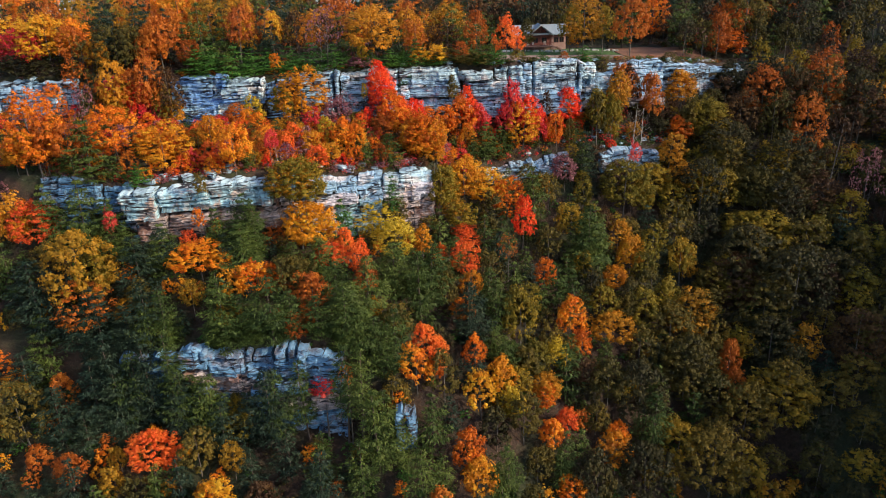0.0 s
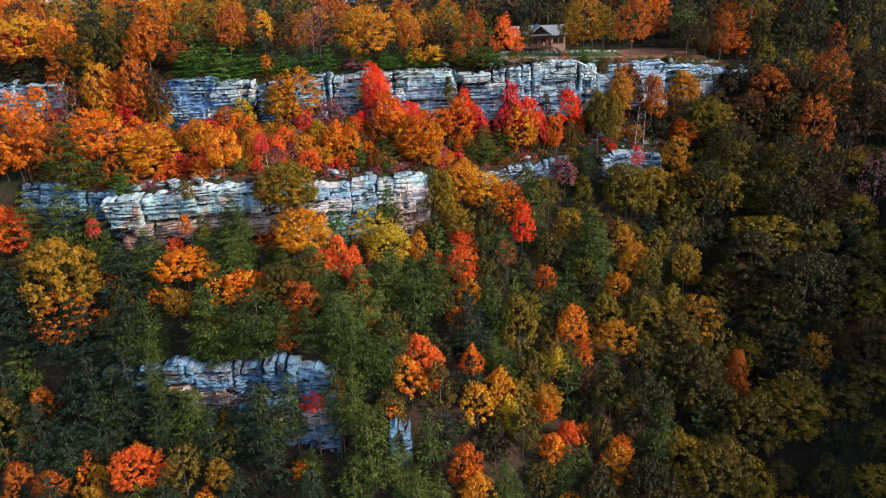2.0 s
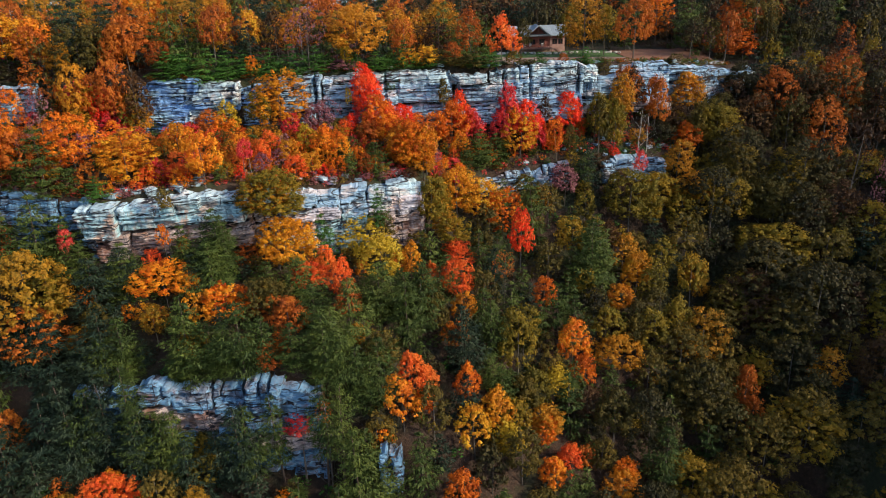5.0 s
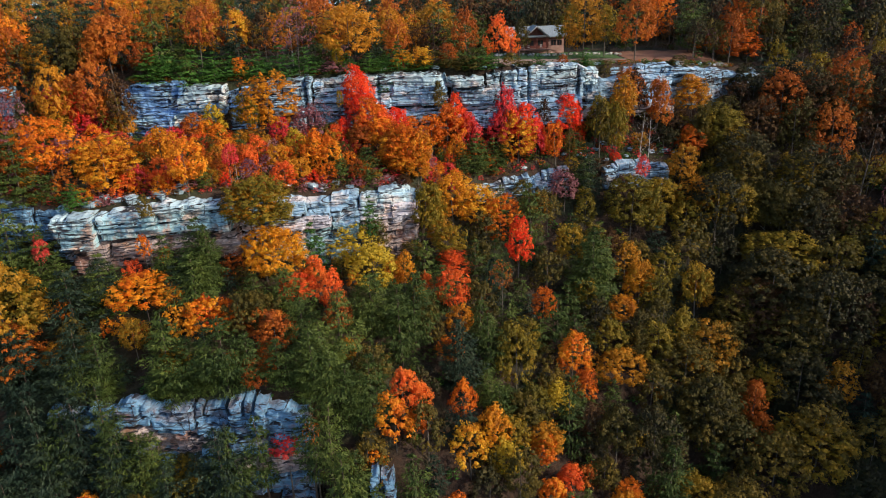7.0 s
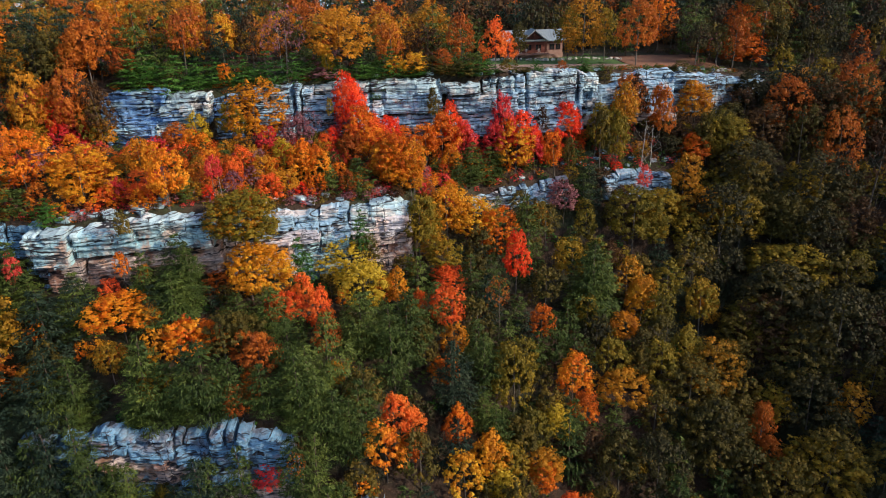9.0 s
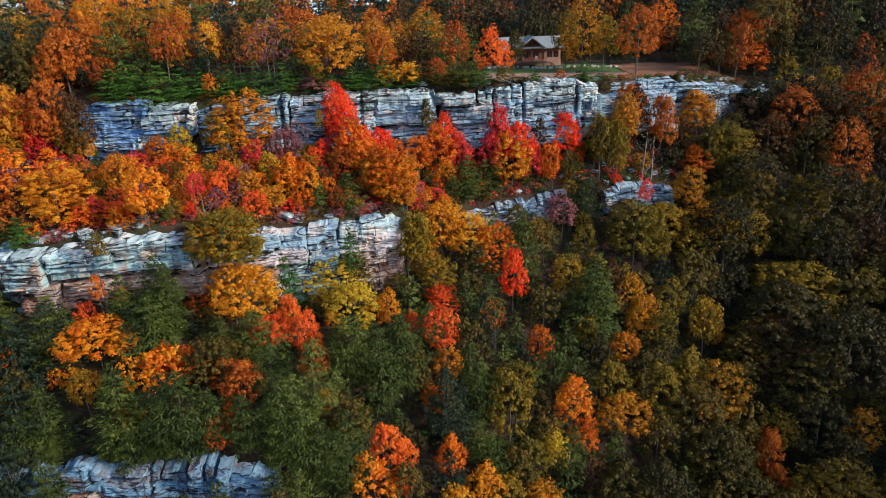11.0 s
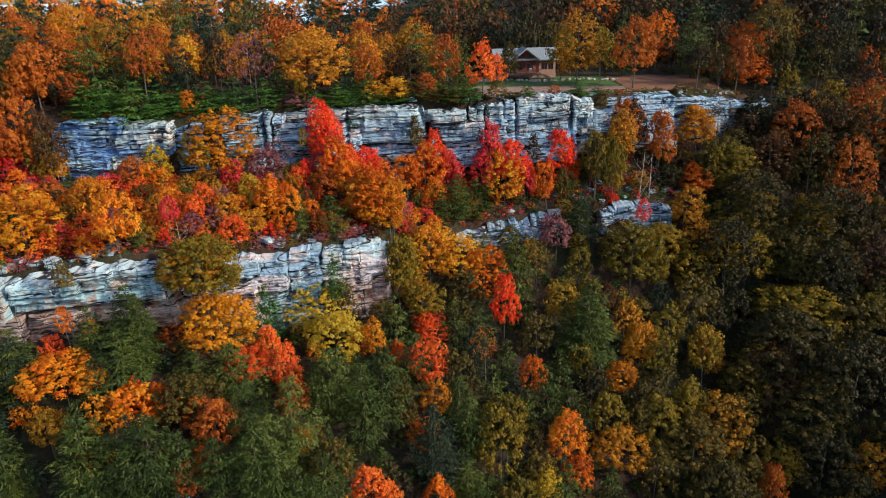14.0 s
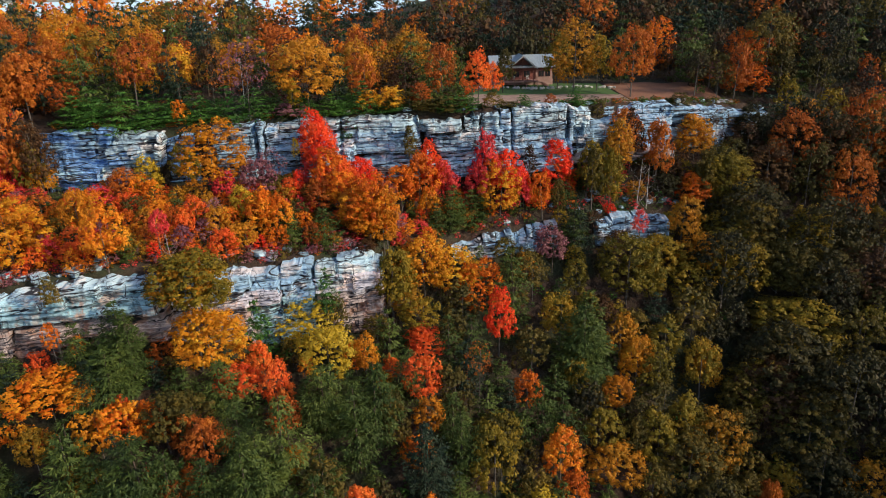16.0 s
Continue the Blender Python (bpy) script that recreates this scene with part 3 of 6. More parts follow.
def broad_crown(seed, clumps, leaves, size, low=0.1, taper=0.2, lobes=6, clump=0.075, open_=0.0):
    """A broad-leaved crown for a tree of height 1 and half-width 0.5: an uneven dome of a few boughs, built of many small leafy clumps with dark gaps between."""
    rng = np.random.default_rng(seed)
    C, N, S, K = [], [], [], []
    mid, half = low + (1 - low) * 0.46, (1 - low) * 0.5
    bough = unit(np.stack([rng.normal(size=lobes), rng.normal(size=lobes), rng.uniform(-0.3, 0.9, size=lobes)], 1))
    reach = rng.uniform(0.82, 1.08, size=lobes)
    lop = rng.normal(size=3) * 0.05
    for k in range(clumps):
        zc = 0.97 - 1.62 * (k + 0.5) / clumps
        a = k * 2.39996 + rng.uniform(-0.5, 0.5)
        ring = math.sqrt(max(0.0, 1 - zc * zc))
        d = unit(np.array([math.cos(a) * ring, math.sin(a) * ring, zc]) + rng.normal(size=3) * 0.07)
        near = bough @ d
        best = int(np.argmax(near))
        # hollows run between the boughs; some clumps lie deeper, some twigs stand out
        far = (0.60 + 0.40 * reach[best] * max(0.0, near[best]) ** 2.2) * rng.uniform(0.86, 1.07)
        if rng.random() < 0.16:
            far *= rng.uniform(0.62, 0.85)
        wide = 0.5 * (1 - taper * max(0.0, zc + 0.35))
        c = np.array([0, 0, mid]) + lop + d * far * np.array([wide, wide, half * 0.98])
        R = clump * rng.uniform(0.7, 1.3) * (1 - open_)
        m = max(4, int(leaves * (R / clump) ** 2))
        e = unit(rng.normal(size=(m, 3)) + 0.9 * d + np.array([0, 0, 0.55]))
        C.append(c + e * R * rng.uniform(0.7, 1.2, size=(m, 1)) * np.array([1.2, 1.2, 0.6]))
        N.append(e + 0.35 * rng.normal(size=(m, 3)) + np.array([0, 0, 0.45]))
        S.append(size * rng.uniform(0.6, 1.4, size=m))
        if not open_:
            K.append(core(c - d * R * 0.25, R * 0.78, rng))
    # drawn out to the full height and width
    C = np.concatenate(C)
    tall, broad = np.percentile(C[:, 2], 99), np.percentile(np.hypot(C[:, 0], C[:, 1]), 96)
    fit_to = np.array([0.5 / broad, 0.5 / broad, (0.98 - low) / (tall - low)])
    base = np.array([0, 0, low])
    return leaf_cards((C - base) * fit_to + base, np.concatenate(N), np.concatenate(S), rng, 1.1, None, [(k - base) * fit_to + base for k in K])


def pine_crown(seed, whorls, boughs, cards, size, low=0.1, top=0.35, aspect=3.0):
    """A pine's crown for a tree of height 1 and half-width 0.5: level boughs in storeys, each a ragged fan of needle sprays that point outwards, with dark gaps between."""
    rng = np.random.default_rng(seed)
    C, N, S, U = [], [], [], []
    lop = rng.uniform(0, 2 * math.pi)
    for w in range(whorls):
        h = low + (0.95 - low) * (w + rng.uniform(-0.3, 0.3)) / (whorls - 1)
        q = max(0.0, h - top) / (1.0 - top)
        span = 0.5 * (1 - 0.9 * q ** 1.8) * (0.66 + 0.34 * min(1, h / top))
        count = max(3, int(boughs * (0.45 + span * 1.1)))
        turn = rng.uniform(0, 6.28)
        for b in range(count):
            a = turn + 6.283 * (b + rng.uniform(-0.3, 0.3)) / count
            out = np.array([math.cos(a), math.sin(a), 0])
            side = np.array([-math.sin(a), math.cos(a), 0])
            L = span * rng.uniform(0.6, 1.12) * (1 + 0.15 * math.cos(a - lop))
            rise = rng.uniform(-0.22, 0.12)
            m = max(5, int(cards * (0.3 + 1.6 * L)))
            f = 0.22 + 0.78 * rng.random(m) ** 0.7
            # a fan: widest past the middle, narrowing to the tip
            s = rng.uniform(-1, 1, size=m)
            wide = 0.36 * L * np.sin(np.pi * np.clip(f * 0.8, 0, 1)) + 0.012
            z = h + rise * L * f + 0.10 * L * f ** 3 - 0.05 * np.abs(s) * L + rng.normal(size=m) * 0.008
            C.append(out * (L * f)[:, None] + side * (s * wide)[:, None] + np.array([0, 0, 1]) * z[:, None])
            N.append(np.array([0, 0, 1.0]) + 0.25 * out + 0.38 * rng.normal(size=(m, 3)))
            U.append(out + side * (s * 0.9)[:, None] + np.array([0, 0, 0.22]) + 0.25 * rng.normal(size=(m, 3)))
            S.append(size * rng.uniform(0.6, 1.35, size=m))
    K = [core(np.array([0, 0, low + (0.9 - low) * t]), 0.15 * (1.1 - t), rng) for t in (0.15, 0.35, 0.55, 0.75)]
    return leaf_cards(np.concatenate(C), np.concatenate(N), np.concatenate(S), rng, aspect, np.concatenate(U), K)


# Crowns and trunks of unit height; a tree scales them to its own height and width.
BROAD = [broad_crown(100 + k, 118, 15, 0.030, low=(0.12, 0.06, 0.14, 0.08, 0.02, 0.1)[k], taper=(0.15, 0.3, 0.1, 0.4, 0.2, 0.3)[k], lobes=(6, 5, 7, 6, 5, 8)[k], clump=0.07) for k in range(6)]
BROAD_BIG = [broad_crown(190 + k, 210, 15, 0.022, low=(0.1, 0.04)[k], taper=0.12, lobes=9, clump=0.053) for k in range(2)]
BROAD_MID = [broad_crown(110 + k, 84, 10, 0.036, low=(0.08, 0.0, 0.12, 0.05, 0.1)[k], taper=(0.1, 0.35, 0.2, 0.3, 0.15)[k], clump=0.076) for k in range(5)]
BROAD_FAR = [broad_crown(120 + k, 30, 7, 0.06, low=0.06, clump=0.115) for k in range(3)]
SPARSE = [broad_crown(130 + k, 60, 13, 0.028, low=0.2, open_=0.12) for k in range(3)]
TALL = [broad_crown(140 + k, 100, 15, 0.032, low=0.04, taper=(0.3, 0.42, 0.35)[k], lobes=7, clump=0.074) for k in range(3)]
PINE = [pine_crown(150 + k, 10, 9, 50, 0.0185, low=(0.08, 0.05, 0.14)[k], top=(0.3, 0.22, 0.4)[k]) for k in range(3)]
PINE_MID = [pine_crown(155 + k, 8, 8, 30, 0.0265, low=(0.05, 0.1, 0.06)[k], top=(0.2, 0.3, 0.25)[k]) for k in range(3)]
PINE_FAR = [pine_crown(160 + k, 7, 7, 13, 0.045) for k in range(2)]
SHRUB = [broad_crown(170 + k, 60, 14, 0.04, low=0.0, clump=0.09) for k in range(3)]
SCRUB = [broad_crown(180 + k, 11, 8, 0.12, low=0.0, clump=0.17, open_=0.02) for k in range(5)]
TRUNK = [trunk_mesh(200 + k, 0.86, 0.018, 6, fork=0.2) for k in range(3)]
PINE_TRUNK = [trunk_mesh(210, 0.96, 0.017, 4, fork=0.2, spread=0.4)]
BARE_TRUNK = [trunk_mesh(220 + k, 0.9, 0.013, 14, fork=0.12, spread=1.35, twigs=4) for k in range(3)]
MID_TRUNK = [trunk_mesh(240 + k, 0.86, 0.018, 2, fork=0.4) for k in range(2)]
SHRUB_STEM = [trunk_mesh(230, 0.6, 0.03, 5, fork=0.1)]
for me in (*TRUNK, *MID_TRUNK, *PINE_TRUNK, *BARE_TRUNK, *SHRUB_STEM):
    me.materials.append(GREY_BARK)
for me in (*BROAD, *BROAD_BIG, *BROAD_MID, *BROAD_FAR, *SPARSE, *TALL, *PINE, *PINE_MID, *PINE_FAR, *SHRUB, *SCRUB):
    me.materials.append(LEAF["olive"])

WORDS = {"orange": "bright orange", "amber": "golden amber", "gold": "olive-tinged gold", "ochre": "yellowish olive", "bronze": "bronze-gold", "yellow": "yellow", "olive": "olive-gold", "moss": "dark olive green", "umber": "dull brown",
         "rust": "rusty orange", "red": "vivid scarlet", "coral": "coral orange", "crimson": "pinkish crimson", "mauve": "thin purplish", "pine": "feathery green", "blue_pine": "dusky blue-green", "laurel": "feathery deep green"}
SPECIES = {"orange": "maple_tree", "coral": "maple_tree", "red": "red_maple_tree", "crimson": "red_maple_tree", "amber": "hickory_tree", "gold": "hickory_tree", "ochre": "oak_tree", "yellow": "hickory_tree", "mauve": "dogwood_tree",
           "olive": "oak_tree", "moss": "chestnut_oak_tree", "umber": "scrub_oak_tree", "rust": "red_oak_tree"}
TREES = []
pick = random.Random(5)


def plant(kind, tone, x, y, h, w, where="on the hillside", mid=False, sink=0.25, crown=1.0):
    """One tree or shrub, rooted in the ground at x, y: h high, w across."""
    crowns = {"broad": BROAD_FAR if mid == 2 else BROAD_MID if mid else BROAD_BIG if w > 8.6 else BROAD, "sparse": SPARSE, "tall": TALL, "pine": PINE_FAR if mid == 2 else PINE_MID if mid else PINE, "shrub": PINE_MID if tone == "laurel" else SHRUB, "bare": SPARSE}[kind]
    trunks = {"pine": PINE_TRUNK, "shrub": SHRUB_STEM, "bare": BARE_TRUNK, "sparse": BARE_TRUNK}.get(kind, MID_TRUNK if mid else TRUNK)
    name, cat, text = {
        "pine": ("dark_pine_tree" if tone == "blue_pine" else "pine_tree", "conifer", f"{WORDS[tone]} conifer {where}"),
        "shrub": ("shrub", "shrub", f"{WORDS[tone]} shrub {where}"),
        "bare": ("bare_tree", "bare tree", f"leafless pale grey tree {where}"),
    }.get(kind, (SPECIES.get(tone, "tree"), "tree", f"{WORDS[tone]} autumn tree {where}"))
    z = ground_z(x, y) - sink
    tree = tagged(new(name), text, cat, group="trees on the hillside")
    tree.matrix_world = Matrix.LocRotScale((x, y, z), Euler((pick.uniform(-0.04, 0.04), pick.uniform(-0.04, 0.04), pick.uniform(0, 6.28))), (w, w, h))
    t = link("trunk", pick.choice(trunks), None, tree)
    t.material_slots[0].link = "OBJECT"
    t.material_slots[0].material = PALE_BARK if kind == "bare" else DARK_BARK if kind == "pine" else GREY_BARK
    # the trunk keeps its own girth whatever the crown's width
    t.scale = (h / w * 1.0, h / w * 1.0, 1)
    if kind != "bare":
        c = link("crown", pick.choice(crowns), None, tree)
        c.material_slots[0].link = "OBJECT"
        c.material_slots[0].material = LEAF[tone]
        # a tall stem carries its crown at the top
        f = min(crown, {"pine": 2.0, "tall": 2.4}.get(kind, 1.75) * w / h)
        c.scale, c.location = (1, 1, f), (0, 0, 1 - f)
    TREES.append((x, y, z, w))
    return tree


def joined(name, label, category, items):
    """Uncountable growth as one mesh: items of (crown mesh, tone, matrix)."""
    tones = sorted({i[1] for i in items})
    cos, mats = [], []
    for me, tone, m in items:
        co = np.empty(len(me.vertices) * 3)
        me.vertices.foreach_get("co", co)
        m = np.array(m)
        cos.append(co.reshape(-1, 3) @ m[:3, :3].T + m[:3, 3])
        mats.append(np.full(len(me.polygons), tones.index(tone)))
    cos, mats = np.concatenate(cos), np.concatenate(mats)
    me = bpy.data.meshes.new(name)
    fill_triangles(me, cos)
    for t in tones:
        me.materials.append(LEAF[t])
    me.polygons.foreach_set("material_index", mats)
    me.update(calc_edges=True)
    return tagged(new(name, me), label, category, kind="stuff")


# ---------------------------------------------------------------- cabin and its garden
ROOF = plain("weathered_metal_roof", (0.28, 0.34, 0.38), (0.44, 0.50, 0.53), 1.5, 0.45, (6, 0.4, 1), 0.2, 0.3)
LOGS = plain("red_brown_boards", (0.17, 0.05, 0.04), (0.30, 0.11, 0.085), 2.0, 0.75, (0.4, 0.4, 7), 0.6)
PINKISH = plain("pinkish_plaster", (0.38, 0.22, 0.19), (0.50, 0.32, 0.28), 1.5, 0.85)
TRIM = plain("pale_painted_boards", (0.62, 0.6, 0.56), (0.75, 0.73, 0.7), 3.0, 0.6)
DECK = plain("deck_boards", (0.32, 0.17, 0.14), (0.46, 0.27, 0.22), 2.0, 0.7, (0.5, 8, 1))
PANE, _, pane_bsdf, _ = shader("dark_window_glass")
pane_bsdf.inputs["Base Color"].default_value = (0.02, 0.025, 0.03, 1)
pane_bsdf.inputs["Roughness"].default_value = 0.06
STONE = plain("pale_garden_stone", (0.34, 0.34, 0.33), (0.62, 0.61, 0.58), 1.2, 0.9)
GRASS = plain("mown_grass", (0.035, 0.09, 0.02), (0.08, 0.16, 0.035), 3.0, 0.9)
PATH_EARTH = plain("pinkish_sandy_earth", (0.17, 0.105, 0.085), (0.40, 0.28, 0.24), 1.1, 0.95)
CARPET = plain("fallen_rust_leaves", (0.14, 0.06, 0.035), (0.28, 0.13, 0.075), 2.5, 0.95)


def box(x0, x1, y0, y1, z0, z1, bevel=0.02):
    bm = bmesh.new()
    bmesh.ops.create_cube(bm, size=1.0)
    bmesh.ops.scale(bm, vec=(x1 - x0, y1 - y0, z1 - z0), verts=bm.verts)
    bmesh.ops.translate(bm, vec=((x0 + x1) / 2, (y0 + y1) / 2, (z0 + z1) / 2), verts=bm.verts)
    if bevel:
        bmesh.ops.bevel(bm, geom=bm.edges[:], offset=bevel, segments=1, affect="EDGES")
    return bm


def slab(corners, thick):
    """A slab under four corners."""
    bm = bmesh.new()
    top = [bm.verts.new(c) for c in corners]
    low = [bm.verts.new((c[0], c[1], c[2] - thick)) for c in corners]
    bm.faces.new(top)
    bm.faces.new(low[::-1])
    for k in range(4):
        q = (k + 1) % 4
        bm.faces.new((top[k], low[k], low[q], top[q]))
    return bm


def prism(points, y0, y1):
    """A wall with the outline points (x, z), from y0 to y1."""
    bm = bmesh.new()
    a = [bm.verts.new((x, y0, z)) for x, z in points]
    b = [bm.verts.new((x, y1, z)) for x, z in points]
    bm.faces.new(a)
    bm.faces.new(b[::-1])
    for k in range(len(points)):
        q = (k + 1) % len(points)
        bm.faces.new((a[q], a[k], b[k], b[q]))
    return bm


def build_cabin(x, y, z):
    """Cabin 15 m long with its ridge along x, a gabled porch towards the gorge and a raised deck."""
    house = tagged(new("cabin"), "red-brown wooden cabin with grey metal roof and porch", "house")
    house.location = (x, y, z)
    part("foundation", box(-7.4, 7.0, 0.1, 8.0, -1.6, 1.1), PINKISH, house, "pinkish plastered base")
    wall = part("front_wall", box(-7.3, 6.9, 0.0, 0.3, 1.1, 4.4), LOGS, house)
    part("back_wall", box(-7.3, 6.9, 7.7, 8.0, 1.1, 4.4), LOGS, house)
    for s, a in ((-7.3, -7.0), (6.6, 6.9)):
        bm = bmesh.new()
        pts = [(0.3, 1.1), (7.7, 1.1), (7.7, 4.4), (4.0, 6.3), (0.3, 4.4)]
        p = [bm.verts.new((s, b, c)) for b, c in pts]
        q = [bm.verts.new((a, b, c)) for b, c in pts]
        bm.faces.new(p)
        bm.faces.new(q[::-1])
        for k in range(5):
            bm.faces.new((p[(k + 1) % 5], p[k], q[k], q[(k + 1) % 5]))
        part("gable_wall", bm, LOGS, house)
    part("front_roof", slab([(-8.0, -0.9, 4.05), (7.6, -0.9, 4.05), (7.6, 4.0, 6.5), (-8.0, 4.0, 6.5)], 0.16), ROOF, house)
    part("back_roof", slab([(7.6, 8.9, 4.05), (-8.0, 8.9, 4.05), (-8.0, 4.004, 6.5), (7.6, 4.004, 6.5)], 0.16), ROOF, house)
    for k in range(26):
        cx = -7.8 + k * 0.6
        if not -4.2 < cx < 3.0:
            part("roof_seam", slab([(cx, -0.92, 4.085), (cx + 0.05, -0.92, 4.085), (cx + 0.05, 4.0, 6.54), (cx, 4.0, 6.54)], 0.05), ROOF, house)
    # gabled porch
    part("porch_gable", prism([(-2.9, 4.5), (1.7, 4.5), (-0.6, 6.55)], -0.25, -0.1), LOGS, house)
    part("king_post", box(-0.7, -0.5, -2.65, -2.45, 4.5, 6.7), LOGS, house)
    part("plaster_panel", box(2.9, 6.85, -0.14, -0.003, -0.6, 3.3), PINKISH, house, "pinkish plastered wall")
    part("porch_roof", slab([(-0.6, -3.3, 6.95), (-0.6, 4.0, 6.95), (-4.0, 4.0, 4.2), (-4.0, -3.3, 4.2)], 0.14), ROOF, house)
    part("porch_roof", slab([(-0.596, 4.0, 6.95), (-0.596, -3.3, 6.95), (2.8, -3.3, 4.2), (2.8, 4.0, 4.2)], 0.14), ROOF, house)
    part("barge_board", slab([(-0.6, -3.42, 6.97), (-0.6, -3.3, 6.97), (-4.05, -3.3, 4.2), (-4.05, -3.42, 4.2)], 0.32), TRIM, house, "pale barge board")
    part("barge_board", slab([(-0.596, -3.3, 6.97), (-0.596, -3.42, 6.97), (2.85, -3.42, 4.2), (2.85, -3.3, 4.2)], 0.32), TRIM, house, "pale barge board")
    part("eaves_beam", box(-3.2, 2.0, -2.7, -2.4, 4.2, 4.5), TRIM, house)
    deck = part("deck", box(-5.6, 3.0, -3.4, -0.02, 0.95, 1.2), DECK, house, "raised wooden deck")
    for px in (-5.4, -3.1, -0.6, 1.9):
        part("porch_post", box(px, px + 0.2, -2.65, -2.45, 1.2, 4.2), LOGS, house)
    for px in (-5.4, -2.6, 0.2, 2.7):
        part("deck_post", box(px, px + 0.22, -3.3, -3.08, -1.6, 0.95), DECK, house)
    part("rail", box(-5.6, 3.0, -3.36, -3.28, 2.05, 2.14), LOGS, deck)
    for k in range(29):
        part("baluster", box(-5.55 + k * 0.3, -5.5 + k * 0.3, -3.35, -3.29, 1.2, 2.05, 0), LOGS, deck)
    stairs = part("stairs", box(3.02, 4.2, -3.3, -2.9, 0.75, 0.95), DECK, house)
    for k in range(1, 9):
        part("step", box(3.02 + 0.28 * k, 4.2 + 0.28 * k, -3.3, -2.1, 0.95 - 0.2 * k, 1.0 - 0.2 * k), DECK, stairs)
    for wx, ww in ((-6.4, 1.1), (-2.4, 1.4), (0.1, 1.4), (3.6, 1.2), (5.2, 1.1)):
        f = -0.143 if wx > 3 else -0.003
        win = part("window", box(wx - 0.08, wx + ww + 0.08, f - 0.06, f, 1.75, 3.2), LOGS, house, "dark wooden window frame")
        part("pane", box(wx, wx + ww / 2 - 0.03, f - 0.075, f - 0.055, 1.83, 3.12, 0), PANE, win)
        part("pane", box(wx + ww / 2 + 0.03, wx + ww, f - 0.075, f - 0.055, 1.83, 3.12, 0), PANE, win)
    door = part("door", box(-0.85, 0.02, -0.08, 0.0, 1.2, 3.3), LOGS, house, "dark wooden door")
    part("door_handle", box(-0.12, -0.06, -0.14, -0.08, 2.2, 2.32, 0), TRIM, door)
    return house


build_cabin(29.2, 200.5, 58.6)


def deck_chair(x, y, z, turn):
    """A white slatted garden chair on the cabin's deck."""
    chair = tagged(new("deck_chair"), "white painted garden chair on the cabin deck", "chair", group="chairs on the deck")
    chair.matrix_world = pose(x, y, z, 0, 0, turn)
    part("seat", box(-0.3, 0.3, -0.3, 0.3, 0.36, 0.42), TRIM, chair)
    for k in range(4):
        part("back_slat", box(-0.29 + k * 0.15, -0.16 + k * 0.15, 0.27, 0.31, 0.42, 1.05), TRIM, chair)
    for a in (-0.3, 0.24):
        part("armrest", box(a, a + 0.07, -0.3, 0.3, 0.6, 0.64), TRIM, chair)
        for b in (-0.28, 0.22):
            part("leg", box(a, a + 0.06, b, b + 0.06, 0, 0.6 if b < 0 else 0.36), TRIM, chair)


for cx, turn in ((25.2, 8), (26.6, -12), (29.9, 5)):
    deck_chair(cx, 198.6, 59.8, turn)


def sheet(name, x0, x1, inner, outer, step, lift, material, label):
    """A patch of ground cover that follows the land between the lines inner(x) and outer(x)."""
    xs = np.arange(x0, x1 + 0.01, step)
    verts, faces, n = [], [], 12
    for x in xs:
        for k in range(n + 1):
            y = inner(x) + (outer(x) - inner(x)) * k / n
            verts.append((x, y, ground_z(x, y) + lift + 0.05 * noise.noise((x, y, 0))))
    for a in range(len(xs) - 1):
        for b in range(n):
            faces.append((a * (n + 1) + b, (a + 1) * (n + 1) + b, (a + 1) * (n + 1) + b + 1, a * (n + 1) + b + 1))
    ob = link(name, raw(name, verts, faces, True), material)
    return tagged(ob, label, name, kind="structure")


sheet("lawn", 16, 48, lambda x: max(float(col(UP_Y, x)) + 9, 184) + 2.5 * noise.noise((x * 0.2, 0, 0)) + 0.9 * noise.noise((x * 0.9, 0, 0)), lambda x: 202 + noise.noise((x * 0.3, 4, 0)), 0.75, 0.12, GRASS, "short green mown lawn before the cabin")
sheet("leaf_carpet", 48.1, 72, lambda x: float(col(UP_Y, x)) + 5 + 2.5 * noise.noise((x * 0.25, 0, 0)) + 0.8 * noise.noise((x * 0.9, 3, 0)), lambda x: 200 + 4 * noise.noise((x * 0.15, 4, 0)), 0.75, 0.15, CARPET, "rust-brown carpet of fallen leaves")
sheet("footpath", 13.5, 48, lambda x: float(col(UP_Y, x)) + 3.2, lambda x: max(float(col(UP_Y, x)) + 9, 184) + 2.5 * noise.noise((x * 0.2, 0, 0)) + 0.9 * noise.noise((x * 0.9, 0, 0)) + 0.3, 0.75, 0.08, PATH_EARTH, "worn pinkish sandy path along the cliff rim")

stones = random.Random(3)
garden_wall = tagged(new("garden_wall"), "low dry wall of pale stones across the lawn", "wall")
for k in range(58):
    gx = 17.5 + k * 0.56
    gy = 193.5 + 1.2 * math.sin(gx * 0.35) + stones.uniform(-0.6, 0.6)
    if stones.random() < 0.25:
        continue
    bm = bmesh.new()
    bmesh.ops.create_icosphere(bm, subdivisions=1, radius=0.5)
    for v in bm.verts:
        v.co *= 1 + stones.uniform(-0.2, 0.2)
    bmesh.ops.scale(bm, vec=(stones.uniform(0.6, 1.0), 0.7, stones.uniform(0.5, 0.9)), verts=bm.verts)
    bmesh.ops.translate(bm, vec=(gx, gy, ground_z(gx, gy) + 0.35), verts=bm.verts)
    part("stone", bm, STONE, garden_wall)


